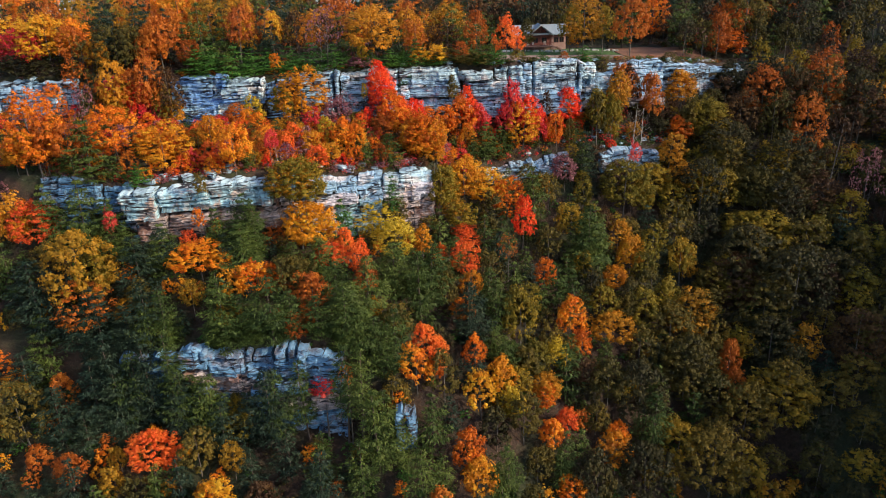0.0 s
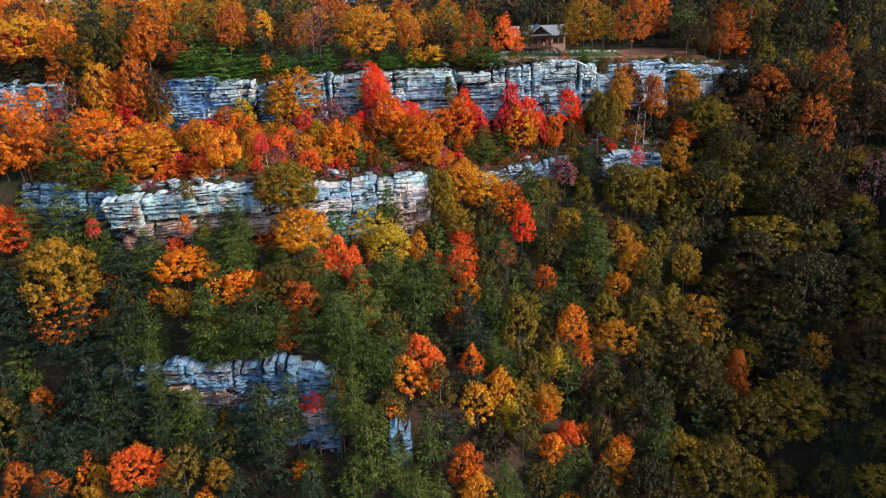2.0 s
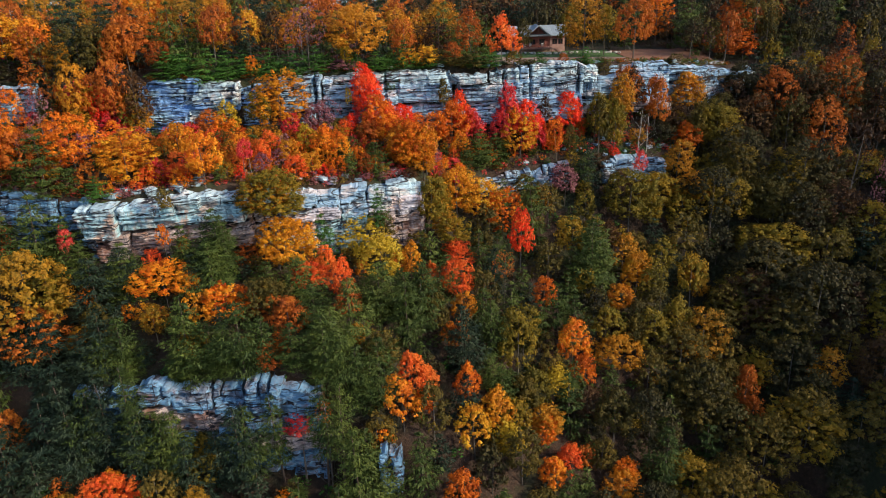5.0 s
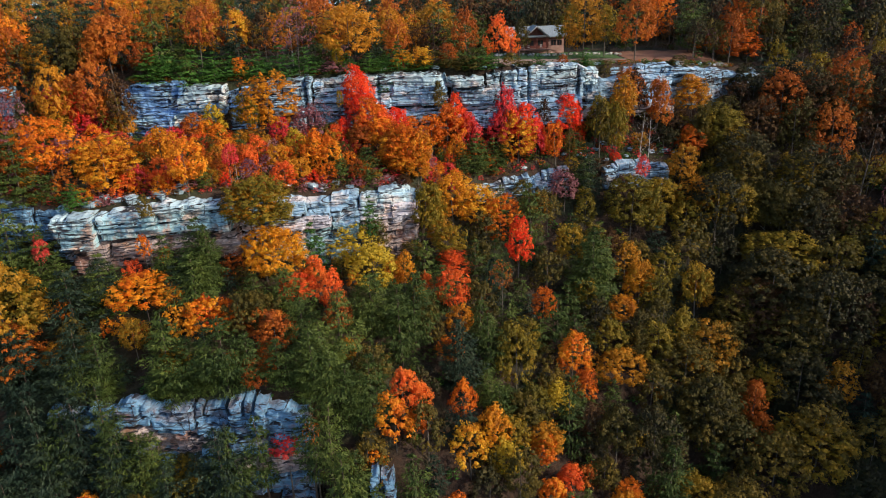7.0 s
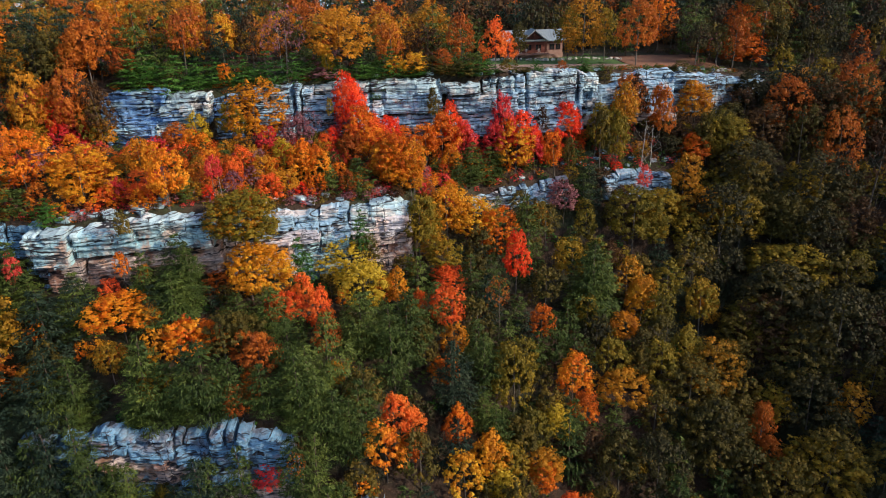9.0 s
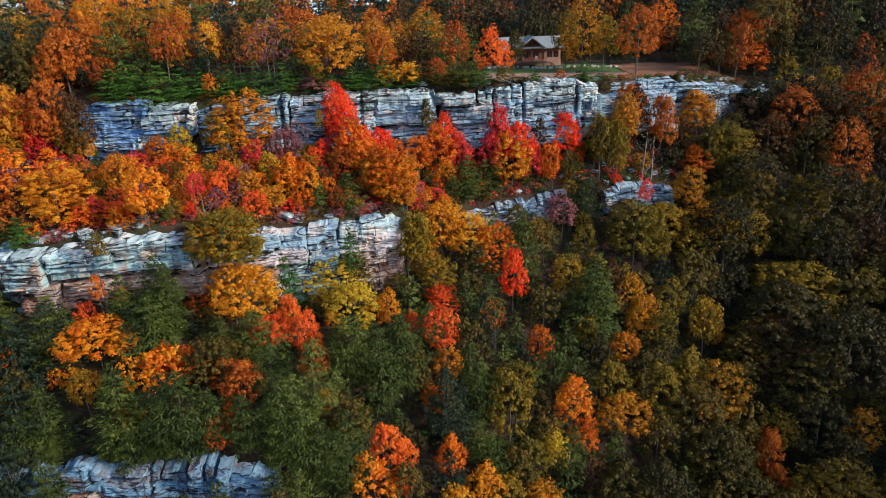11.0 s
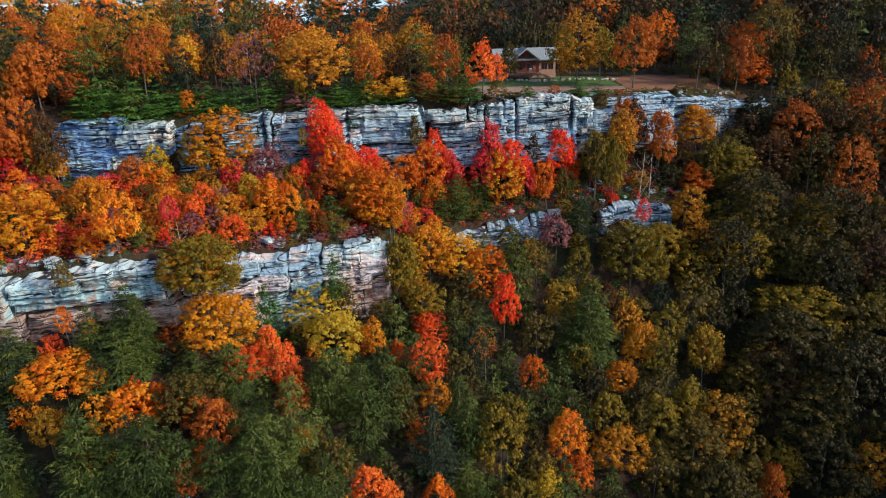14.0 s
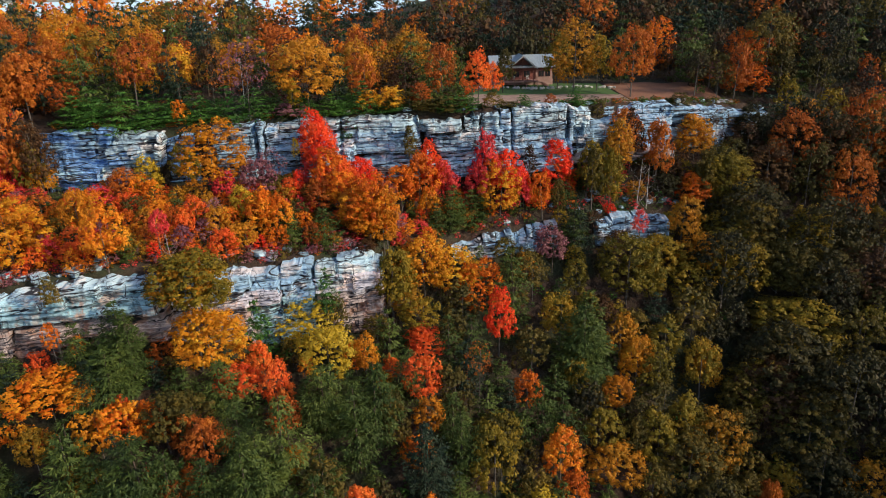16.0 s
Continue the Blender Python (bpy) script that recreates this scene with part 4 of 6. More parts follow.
# ---------------------------------------------------------------- trees told apart one by one
plant("broad", "amber", -83.7, 151.8, 12.6, 12.0, "on the plateau above the cliffs")
plant("broad", "crimson", -90.0, 152.3, 9.6, 9.2, "on the plateau above the cliffs")
plant("broad", "rust", -77.2, 149.2, 11.1, 7.3, "on the plateau above the cliffs")
plant("bare", "umber", -91.4, 171.0, 11.9, 8.7, "on the plateau above the cliffs")
plant("pine", "blue_pine", -72.8, 155.6, 13.0, 8.4, "on the plateau above the cliffs")
plant("pine", "blue_pine", -65.1, 154.5, 13.6, 9.0, "on the plateau above the cliffs")
plant("broad", "gold", -92.0, 188.0, 11.9, 10.9, "on the plateau above the cliffs")
plant("broad", "orange", -71.1, 184.4, 12.3, 8.6, "on the plateau above the cliffs")
plant("broad", "gold", -72.9, 149.0, 7.8, 6.5, "on the plateau above the cliffs")
plant("broad", "rust", -63.0, 150.4, 9.3, 7.1, "on the plateau above the cliffs")
plant("broad", "olive", -68.4, 149.7, 11.1, 10.0, "on the plateau above the cliffs")
plant("broad", "rust", -55.1, 153.2, 7.1, 6.0, "on the plateau above the cliffs")
plant("broad", "rust", -59.5, 150.9, 12.8, 8.4, "on the plateau above the cliffs")
plant("broad", "amber", -93.7, 158.8, 10.1, 9.6, "on the plateau above the cliffs")
plant("shrub", "laurel", -52.4, 151.3, 5.9, 8.6, "on the plateau above the cliffs")
plant("shrub", "laurel", -50.0, 151.6, 7.3, 8.9, "on the plateau above the cliffs")
plant("shrub", "laurel", -44.6, 151.6, 7.6, 8.8, "on the plateau above the cliffs")
plant("shrub", "laurel", -40.7, 152.0, 6.1, 7.8, "on the plateau above the cliffs")
plant("shrub", "laurel", -33.1, 154.3, 6.1, 8.5, "on the plateau above the cliffs")
plant("shrub", "laurel", -28.4, 155.2, 6.8, 8.5, "on the plateau above the cliffs")
plant("shrub", "laurel", -23.8, 156.8, 5.9, 7.8, "on the plateau above the cliffs")
plant("shrub", "laurel", -37.9, 153.3, 5.8, 7.1, "on the plateau above the cliffs")
plant("shrub", "laurel", -11.5, 160.0, 4.0, 7.2, "on the plateau above the cliffs")
plant("shrub", "laurel", -5.6, 160.9, 6.2, 6.1, "on the plateau above the cliffs")
plant("shrub", "laurel", -16.5, 158.6, 4.1, 7.2, "on the plateau above the cliffs")
plant("shrub", "moss", -90.1, 149.0, 5.6, 9.3, "on the plateau above the cliffs")
plant("shrub", "moss", -84.3, 148.7, 5.5, 9.2, "on the plateau above the cliffs")
plant("shrub", "amber", -0.5, 161.8, 4.8, 6.6, "on the plateau above the cliffs")
plant("shrub", "amber", -4.4, 161.2, 4.2, 5.2, "on the plateau above the cliffs")
plant("shrub", "olive", 9.2, 162.6, 3.7, 7.4, "on the plateau above the cliffs")
plant("shrub", "olive", 2.6, 162.0, 3.7, 7.3, "on the plateau above the cliffs")
plant("tall", "coral", 15.2, 164.0, 11.2, 6.2, "on the plateau above the cliffs")
plant("tall", "coral", 19.1, 175.9, 8.0, 4.6, "on the plateau above the cliffs")
plant("tall", "olive", 22.7, 187.3, 9.9, 4.4, "on the plateau above the cliffs")
plant("broad", "umber", 32.4, 219.0, 11.6, 9.7, "on the plateau above the cliffs")
plant("broad", "ochre", 35.6, 192.5, 13.1, 8.6, "on the plateau above the cliffs")
plant("broad", "gold", 37.8, 185.1, 16.2, 10.6, "on the plateau above the cliffs")
plant("broad", "orange", 63.4, 209.4, 14.6, 9.6, "on the plateau above the cliffs")
plant("broad", "rust", 49.2, 180.9, 15.1, 9.9, "on the plateau above the cliffs")
plant("broad", "orange", 78.8, 195.6, 14.0, 9.2, "on the plateau above the cliffs")
plant("shrub", "orange", 79.7, 189.4, 7.9, 9.2, "on the plateau above the cliffs")
plant("shrub", "rust", 75.4, 190.9, 6.3, 6.9, "on the plateau above the cliffs")
plant("sparse", "mauve", 71.2, 189.7, 8.0, 3.9, "on the plateau above the cliffs")
plant("broad", "olive", 84.2, 194.3, 18.8, 12.4, "on the plateau above the cliffs")
plant("broad", "crimson", 102.4, 219.7, 8.7, 7.6, "on the plateau above the cliffs")
plant("shrub", "orange", 71.6, 198.0, 4.4, 6.3, "on the plateau above the cliffs")
plant("broad", "ochre", 43.9, 189.6, 12.6, 8.3, "on the plateau above the cliffs")
plant("broad", "gold", -15.8, 160.9, 13.6, 13.8, "on the plateau above the cliffs")
plant("broad", "rust", -24.1, 189.7, 12.4, 8.2, "on the plateau above the cliffs")
plant("broad", "amber", 3.5, 191.2, 14.4, 9.5, "on the plateau above the cliffs")
plant("sparse", "mauve", -25.2, 156.1, 14.7, 8.9, "on the plateau above the cliffs")
plant("bare", "umber", -27.6, 163.6, 9.9, 8.3, "on the plateau above the cliffs")
plant("sparse", "rust", -29.6, 159.5, 11.2, 6.9, "on the plateau above the cliffs")
plant("broad", "gold", -48.9, 175.0, 13.8, 9.1, "on the plateau above the cliffs")
plant("broad", "gold", -51.9, 162.9, 13.0, 9.7, "on the plateau above the cliffs")
plant("broad", "rust", -40.8, 167.0, 8.9, 8.5, "on the plateau above the cliffs")
plant("broad", "rust", -69.6, 175.5, 11.5, 9.6, "on the plateau above the cliffs")
plant("sparse", "mauve", -69.5, 132.3, 13.5, 7.5, "on the terrace below the upper cliff")
plant("tall", "orange", -80.8, 144.4, 7.9, 5.8, "on the terrace below the upper cliff")
plant("broad", "olive", -66.1, 150.0, 10.8, 7.1, "on the plateau above the cliffs")
plant("broad", "orange", -75.1, 124.1, 16.4, 10.8, "on the terrace below the upper cliff")
plant("broad", "rust", -69.4, 124.2, 10.5, 6.9, "on the terrace below the upper cliff")
plant("tall", "yellow", -18.0, 158.1, 6.9, 3.1, "on the plateau above the cliffs")
plant("shrub", "gold", -0.6, 161.7, 3.6, 4.4, "on the plateau above the cliffs")
plant("broad", "olive", 65.0, 167.3, 10.8, 8.3, "in the shaded ravine woods")
plant("pine", "pine", 30.1, 134.9, 13.1, 11.3, "on the wooded slope below the ledge")
plant("broad", "coral", -75.8, 118.6, 10.0, 9.6, "on the wooded slope below the ledge")
plant("broad", "bronze", -64.8, 109.2, 17.1, 12.9, "on the wooded slope below the ledge")
plant("broad", "ochre", -62.8, 111.3, 10.7, 8.3, "on the wooded slope below the ledge")
plant("broad", "rust", -64.2, 106.9, 10.9, 10.4, "on the wooded slope below the ledge")
plant("pine", "pine", -65.9, 123.2, 11.6, 10.1, "on the terrace below the upper cliff")
plant("tall", "rust", -74.1, 124.2, 11.2, 5.6, "on the terrace below the upper cliff")
plant("broad", "amber", -79.8, 124.2, 6.1, 5.9, "on the terrace below the upper cliff")
plant("pine", "blue_pine", -55.4, 111.0, 13.4, 10.5, "on the wooded slope below the ledge")
plant("pine", "pine", -37.6, 114.2, 11.8, 10.2, "on the wooded slope below the ledge")
plant("pine", "blue_pine", -52.0, 114.9, 9.6, 8.3, "on the wooded slope below the ledge")
plant("broad", "coral", -36.1, 112.7, 6.6, 5.7, "on the wooded slope below the ledge")
plant("broad", "orange", -32.2, 112.9, 6.6, 5.3, "on the wooded slope below the ledge")
plant("broad", "olive", -26.6, 112.6, 8.0, 7.6, "on the wooded slope below the ledge")
plant("broad", "rust", -24.7, 108.9, 8.2, 7.0, "on the wooded slope below the ledge")
plant("broad", "bronze", -45.7, 108.7, 7.5, 5.1, "on the wooded slope below the ledge")
plant("broad", "olive", -55.2, 108.3, 8.6, 6.3, "on the wooded slope below the ledge")
plant("pine", "pine", -39.7, 104.2, 13.7, 9.3, "on the wooded slope below the ledge")
plant("pine", "pine", -31.1, 103.7, 13.3, 9.5, "on the wooded slope below the ledge")
plant("pine", "pine", -14.9, 108.3, 15.3, 8.3, "on the wooded slope below the ledge")
plant("pine", "pine", -9.6, 118.6, 11.7, 7.6, "on the wooded slope below the ledge")
plant("pine", "pine", -3.5, 117.4, 14.7, 8.6, "on the wooded slope below the ledge")
plant("pine", "pine", -24.0, 116.9, 9.2, 8.0, "on the wooded slope below the ledge")
plant("pine", "blue_pine", 3.7, 112.2, 14.3, 7.8, "on the wooded slope below the ledge")
plant("pine", "pine", -9.7, 102.6, 12.6, 7.3, "on the wooded slope below the ledge")
plant("pine", "pine", -18.0, 102.5, 13.3, 7.2, "on the wooded slope below the ledge")
plant("broad", "coral", -5.7, 106.2, 8.0, 5.9, "on the wooded slope below the ledge")
plant("broad", "coral", -3.1, 106.6, 6.5, 4.3, "on the wooded slope below the ledge")
plant("broad", "orange", -3.9, 102.8, 6.2, 4.8, "on the wooded slope below the ledge")
plant("broad", "orange", 3.9, 108.3, 8.3, 5.4, "on the wooded slope below the ledge")
plant("broad", "amber", 8.6, 106.0, 9.3, 7.4, "on the wooded slope below the ledge")
plant("broad", "yellow", 10.2, 102.4, 8.2, 6.4, "on the wooded slope below the ledge")
plant("broad", "olive", 14.3, 118.0, 11.9, 7.8, "on the wooded slope below the ledge")
plant("broad", "orange", 23.6, 119.4, 10.4, 6.9, "on the wooded slope below the ledge")
plant("broad", "orange", 25.2, 116.3, 7.8, 5.4, "on the wooded slope below the ledge")
plant("broad", "gold", 32.5, 120.1, 8.3, 9.2, "on the wooded slope below the ledge")
plant("broad", "yellow", 19.1, 112.8, 8.0, 6.3, "on the wooded slope below the ledge")
plant("broad", "umber", 24.8, 111.2, 7.6, 6.0, "on the wooded slope below the ledge")
plant("broad", "orange", 16.5, 105.9, 6.9, 5.6, "on the wooded slope below the ledge")
plant("broad", "coral", 19.7, 103.0, 6.4, 5.6, "on the wooded slope below the ledge")
plant("broad", "orange", 17.6, 100.5, 7.2, 5.7, "on the wooded slope below the ledge")
plant("broad", "olive", 25.7, 104.4, 7.5, 5.7, "on the wooded slope below the ledge")
plant("broad", "orange", 29.3, 102.6, 6.2, 5.5, "on the wooded slope below the ledge")
plant("broad", "orange", 1.9, 93.5, 9.1, 6.3, "in the gorge below the lowest rocks")
plant("broad", "amber", 3.5, 90.2, 9.3, 6.1, "in the gorge below the lowest rocks")
plant("broad", "orange", 19.5, 92.6, 7.5, 6.1, "in the gorge below the lowest rocks")
plant("broad", "olive", 44.1, 120.9, 12.0, 11.3, "in the shaded ravine woods")
plant("broad", "umber", 59.9, 130.6, 12.8, 12.2, "in the shaded ravine woods")
plant("tall", "rust", 55.3, 117.3, 9.6, 5.7, "in the shaded ravine woods")
plant("tall", "rust", 54.8, 113.5, 8.8, 5.6, "in the shaded ravine woods")
plant("broad", "moss", 46.4, 113.7, 14.2, 9.3, "in the shaded ravine woods")
plant("broad", "olive", -72.4, 96.1, 14.2, 9.3, "in the gorge below the lowest rocks")
plant("tall", "rust", -68.3, 101.2, 9.1, 5.5, "in the gorge below the lowest rocks")
plant("broad", "coral", -50.4, 92.2, 9.3, 8.9, "in the gorge below the lowest rocks", crown=0.8)
plant("broad", "coral", -47.6, 92.9, 5.9, 4.4, "in the gorge below the lowest rocks")
plant("broad", "bronze", -56.5, 93.2, 5.6, 3.8, "in the gorge below the lowest rocks")
plant("broad", "bronze", -55.9, 89.2, 7.2, 5.1, "in the gorge below the lowest rocks")
plant("broad", "rust", -63.7, 91.2, 6.7, 6.4, "in the gorge below the lowest rocks")
plant("broad", "rust", -69.9, 93.2, 5.6, 4.9, "in the gorge below the lowest rocks")
plant("broad", "bronze", -37.2, 91.8, 7.7, 5.1, "in the gorge below the lowest rocks")
plant("broad", "amber", -39.3, 86.4, 8.6, 7.9, "in the gorge below the lowest rocks")
plant("broad", "umber", -32.7, 87.1, 8.0, 6.2, "in the gorge below the lowest rocks")
plant("shrub", "crimson", -22.4, 98.4, 12.9, 5.2, "in the gorge below the lowest rocks", crown=0.3)
plant("shrub", "umber", -19.0, 102.0, 4.4, 4.3, "on the wooded slope below the ledge")
plant("pine", "blue_pine", -31.1, 96.4, 16.6, 9.2, "in the gorge below the lowest rocks")
plant("pine", "blue_pine", -45.9, 98.6, 12.3, 8.9, "in the gorge below the lowest rocks")
plant("pine", "pine", -13.4, 93.3, 16.8, 9.1, "in the gorge below the lowest rocks")
plant("pine", "blue_pine", -22.5, 88.0, 13.9, 8.2, "in the gorge below the lowest rocks")
plant("pine", "blue_pine", -61.6, 99.1, 14.4, 10.4, "in the gorge below the lowest rocks")
plant("pine", "blue_pine", -71.1, 106.1, 16.5, 10.9, "on the wooded slope below the ledge")
plant("pine", "blue_pine", -65.6, 105.8, 13.6, 8.4, "on the wooded slope below the ledge")
plant("pine", "pine", -6.4, 86.7, 13.5, 7.9, "in the gorge below the lowest rocks")
plant("pine", "blue_pine", -55.6, 100.1, 13.0, 8.0, "in the gorge below the lowest rocks")
plant("broad", "olive", -37.9, 99.3, 7.3, 4.8, "in the gorge below the lowest rocks")
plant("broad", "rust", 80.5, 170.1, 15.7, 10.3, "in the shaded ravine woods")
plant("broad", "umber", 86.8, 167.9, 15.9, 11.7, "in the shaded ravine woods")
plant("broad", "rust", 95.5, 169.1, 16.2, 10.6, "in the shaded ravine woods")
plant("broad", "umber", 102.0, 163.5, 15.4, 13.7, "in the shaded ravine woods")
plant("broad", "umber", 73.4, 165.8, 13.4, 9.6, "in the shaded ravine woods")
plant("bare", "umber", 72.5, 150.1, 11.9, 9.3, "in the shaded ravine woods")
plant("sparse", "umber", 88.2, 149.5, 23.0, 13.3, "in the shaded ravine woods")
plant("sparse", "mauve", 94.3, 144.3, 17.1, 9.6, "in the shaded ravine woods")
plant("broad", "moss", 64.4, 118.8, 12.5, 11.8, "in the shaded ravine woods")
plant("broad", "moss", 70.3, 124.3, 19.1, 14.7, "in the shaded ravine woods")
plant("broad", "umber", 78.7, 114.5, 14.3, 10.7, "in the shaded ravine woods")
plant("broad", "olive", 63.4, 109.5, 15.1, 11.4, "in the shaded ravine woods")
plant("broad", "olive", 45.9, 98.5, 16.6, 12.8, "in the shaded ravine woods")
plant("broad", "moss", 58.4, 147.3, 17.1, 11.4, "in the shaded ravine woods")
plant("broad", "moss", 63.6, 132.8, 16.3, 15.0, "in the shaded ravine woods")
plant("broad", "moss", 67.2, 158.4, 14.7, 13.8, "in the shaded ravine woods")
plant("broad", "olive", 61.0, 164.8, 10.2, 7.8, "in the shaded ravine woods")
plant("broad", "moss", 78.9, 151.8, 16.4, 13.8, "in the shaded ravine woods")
plant("pine", "blue_pine", -52.8, 100.1, 12.9, 8.0, "in the gorge below the lowest rocks")
plant("pine", "blue_pine", -52.9, 105.0, 12.2, 9.1, "on the wooded slope below the ledge")
plant("pine", "pine", -36.6, 104.0, 10.1, 8.7, "on the wooded slope below the ledge")
plant("pine", "pine", -23.2, 103.3, 8.6, 7.4, "on the wooded slope below the ledge")
plant("pine", "pine", -27.9, 103.5, 10.3, 6.4, "on the wooded slope below the ledge")
plant("pine", "blue_pine", -39.5, 95.5, 10.5, 7.6, "in the gorge below the lowest rocks")
plant("pine", "blue_pine", -49.0, 99.9, 8.8, 6.2, "in the gorge below the lowest rocks")
plant("pine", "blue_pine", -35.4, 97.3, 11.0, 6.5, "in the gorge below the lowest rocks")
plant("pine", "blue_pine", -56.9, 98.4, 13.6, 9.1, "in the gorge below the lowest rocks")
plant("pine", "blue_pine", -61.5, 105.5, 12.1, 9.5, "on the wooded slope below the ledge")
plant("pine", "pine", -15.7, 102.1, 10.7, 7.4, "on the wooded slope below the ledge")
plant("shrub", "laurel", 12.5, 163.1, 4.4, 6.9, "on the plateau above the cliffs")
plant("shrub", "laurel", 9.3, 162.8, 2.9, 5.7, "on the plateau above the cliffs")
plant("shrub", "olive", 17.9, 164.6, 3.2, 4.7, "on the plateau above the cliffs")
plant("shrub", "laurel", 32.6, 168.5, 3.8, 3.7, "on the plateau above the cliffs")
plant("shrub", "laurel", 24.5, 166.1, 2.9, 3.1, "on the plateau above the cliffs")
plant("shrub", "olive", 58.4, 178.3, 3.3, 5.5, "on the plateau above the cliffs")
plant("shrub", "laurel", -0.0, 161.7, 2.9, 5.7, "on the plateau above the cliffs")
plant("broad", "rust", -61.8, 150.6, 11.5, 8.2, "on the plateau above the cliffs")
plant("pine", "blue_pine", -39.2, 183.6, 14.1, 8.3, "on the plateau above the cliffs")
plant("pine", "blue_pine", -14.5, 214.9, 16.1, 12.9, "on the plateau above the cliffs")
plant("pine", "blue_pine", -6.2, 201.5, 15.1, 8.9, "on the plateau above the cliffs")
plant("pine", "blue_pine", 9.6, 220.8, 15.9, 8.6, "on the plateau above the cliffs")
plant("pine", "blue_pine", -24.2, 225.3, 14.6, 12.0, "on the plateau above the cliffs")
plant("broad", "umber", -3.3, 209.1, 13.8, 9.1, "on the plateau above the cliffs")
plant("broad", "gold", -62.9, 176.1, 14.5, 10.8, "on the plateau above the cliffs")
plant("broad", "rust", -60.3, 161.0, 10.2, 8.6, "on the plateau above the cliffs")
plant("pine", "blue_pine", -64.7, 158.8, 12.9, 7.6, "on the plateau above the cliffs")
plant("broad", "olive", -31.9, 212.2, 13.1, 11.0, "on the plateau above the cliffs")
plant("broad", "olive", -53.4, 204.8, 13.9, 9.3, "on the plateau above the cliffs")
plant("pine", "pine", 52.1, 199.5, 16.9, 9.2, "on the plateau above the cliffs")
plant("broad", "moss", 97.5, 192.6, 18.9, 12.7, "on the plateau above the cliffs")
plant("pine", "pine", 67.1, 195.9, 17.1, 9.2, "on the plateau above the cliffs")
plant("tall", "umber", -7.5, 190.2, 12.0, 6.0, "on the plateau above the cliffs")
plant("broad", "rust", -8.0, 191.7, 5.7, 4.9, "on the plateau above the cliffs")
plant("broad", "olive", 62.4, 165.6, 11.3, 7.6, "in the shaded ravine woods")
plant("broad", "orange", -34.4, 110.9, 8.3, 7.8, "on the wooded slope below the ledge")
plant("broad", "olive", -30.0, 111.2, 9.2, 7.7, "on the wooded slope below the ledge")
plant("broad", "rust", -27.2, 110.4, 7.1, 6.0, "on the wooded slope below the ledge")
plant("pine", "blue_pine", -47.4, 97.5, 12.5, 6.6, "in the gorge below the lowest rocks")
plant("pine", "pine", -43.2, 97.5, 12.9, 6.5, "in the gorge below the lowest rocks")
plant("pine", "pine", -49.6, 104.8, 11.4, 6.8, "on the wooded slope below the ledge")
plant("pine", "pine", -34.7, 103.9, 5.8, 6.6, "on the wooded slope below the ledge")
plant("pine", "pine", -19.3, 103.0, 3.4, 6.0, "on the wooded slope below the ledge")
plant("pine", "blue_pine", -56.2, 105.2, 8.7, 8.2, "on the wooded slope below the ledge")
plant("pine", "pine", -38.5, 118.5, 9.0, 7.0, "on the wooded slope below the ledge")
plant("pine", "pine", -42.5, 117.5, 8.1, 7.0, "on the wooded slope below the ledge")
plant("pine", "pine", -36.2, 119.0, 12.3, 5.8, "on the wooded slope below the ledge")
plant("broad", "olive", 45.3, 113.6, 14.5, 11.0, "in the shaded ravine woods")
plant("broad", "moss", 34.7, 106.9, 15.7, 10.3, "on the wooded slope below the ledge")
plant("broad", "olive", 28.9, 108.4, 12.2, 8.0, "on the wooded slope below the ledge")
plant("broad", "olive", 11.8, 100.2, 11.3, 7.4, "on the wooded slope below the ledge")
plant("broad", "moss", 23.9, 94.1, 12.9, 8.6, "in the gorge below the lowest rocks")
plant("pine", "pine", 36.0, 103.4, 14.6, 8.2, "on the wooded slope below the ledge")
plant("pine", "pine", 8.3, 91.7, 11.9, 7.4, "in the gorge below the lowest rocks")
plant("broad", "olive", 54.7, 106.4, 14.6, 11.0, "in the shaded ravine woods")
plant("broad", "moss", 33.1, 95.5, 14.6, 10.0, "in the gorge below the lowest rocks")
plant("tall", "crimson", -63.7, 150.3, 8.1, 3.6, "on the plateau above the cliffs")
plant("shrub", "pine", 15.2, 164.2, 1.0, 4.2, "on the plateau above the cliffs")
plant("broad", "rust", 4.6, 162.4, 5.3, 4.2, "on the plateau above the cliffs")
plant("shrub", "laurel", -8.9, 158.5, 12.0, 4.5, "on the plateau above the cliffs")
plant("shrub", "rust", 4.1, 163.0, 0.7, 2.8, "on the plateau above the cliffs")
plant("shrub", "rust", 30.0, 169.5, 0.6, 3.0, "on the plateau above the cliffs")
plant("pine", "pine", -46.8, 98.0, 14.5, 6.5, "in the gorge below the lowest rocks")
plant("pine", "pine", -41.4, 97.5, 13.4, 6.4, "in the gorge below the lowest rocks")
plant("pine", "pine", -30.4, 97.5, 15.3, 7.3, "in the gorge below the lowest rocks")
plant("pine", "pine", -25.8, 98.5, 16.5, 6.2, "in the gorge below the lowest rocks")
plant("pine", "pine", -53.0, 105.0, 8.4, 6.8, "on the wooded slope below the ledge")
plant("pine", "pine", -16.4, 97.4, 19.6, 6.6, "in the gorge below the lowest rocks")
plant("shrub", "olive", 39.9, 171.5, 4.4, 3.8, "on the plateau above the cliffs")
plant("shrub", "olive", 21.7, 165.5, 0.7, 3.1, "on the plateau above the cliffs")
plant("pine", "blue_pine", -67.0, 105.9, 12.0, 8.9, "on the wooded slope below the ledge")
plant("pine", "blue_pine", -73.7, 100.9, 13.7, 9.7, "in the gorge below the lowest rocks")
plant("pine", "blue_pine", -66.6, 96.2, 13.1, 9.3, "in the gorge below the lowest rocks")
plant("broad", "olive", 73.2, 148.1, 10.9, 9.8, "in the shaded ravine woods")
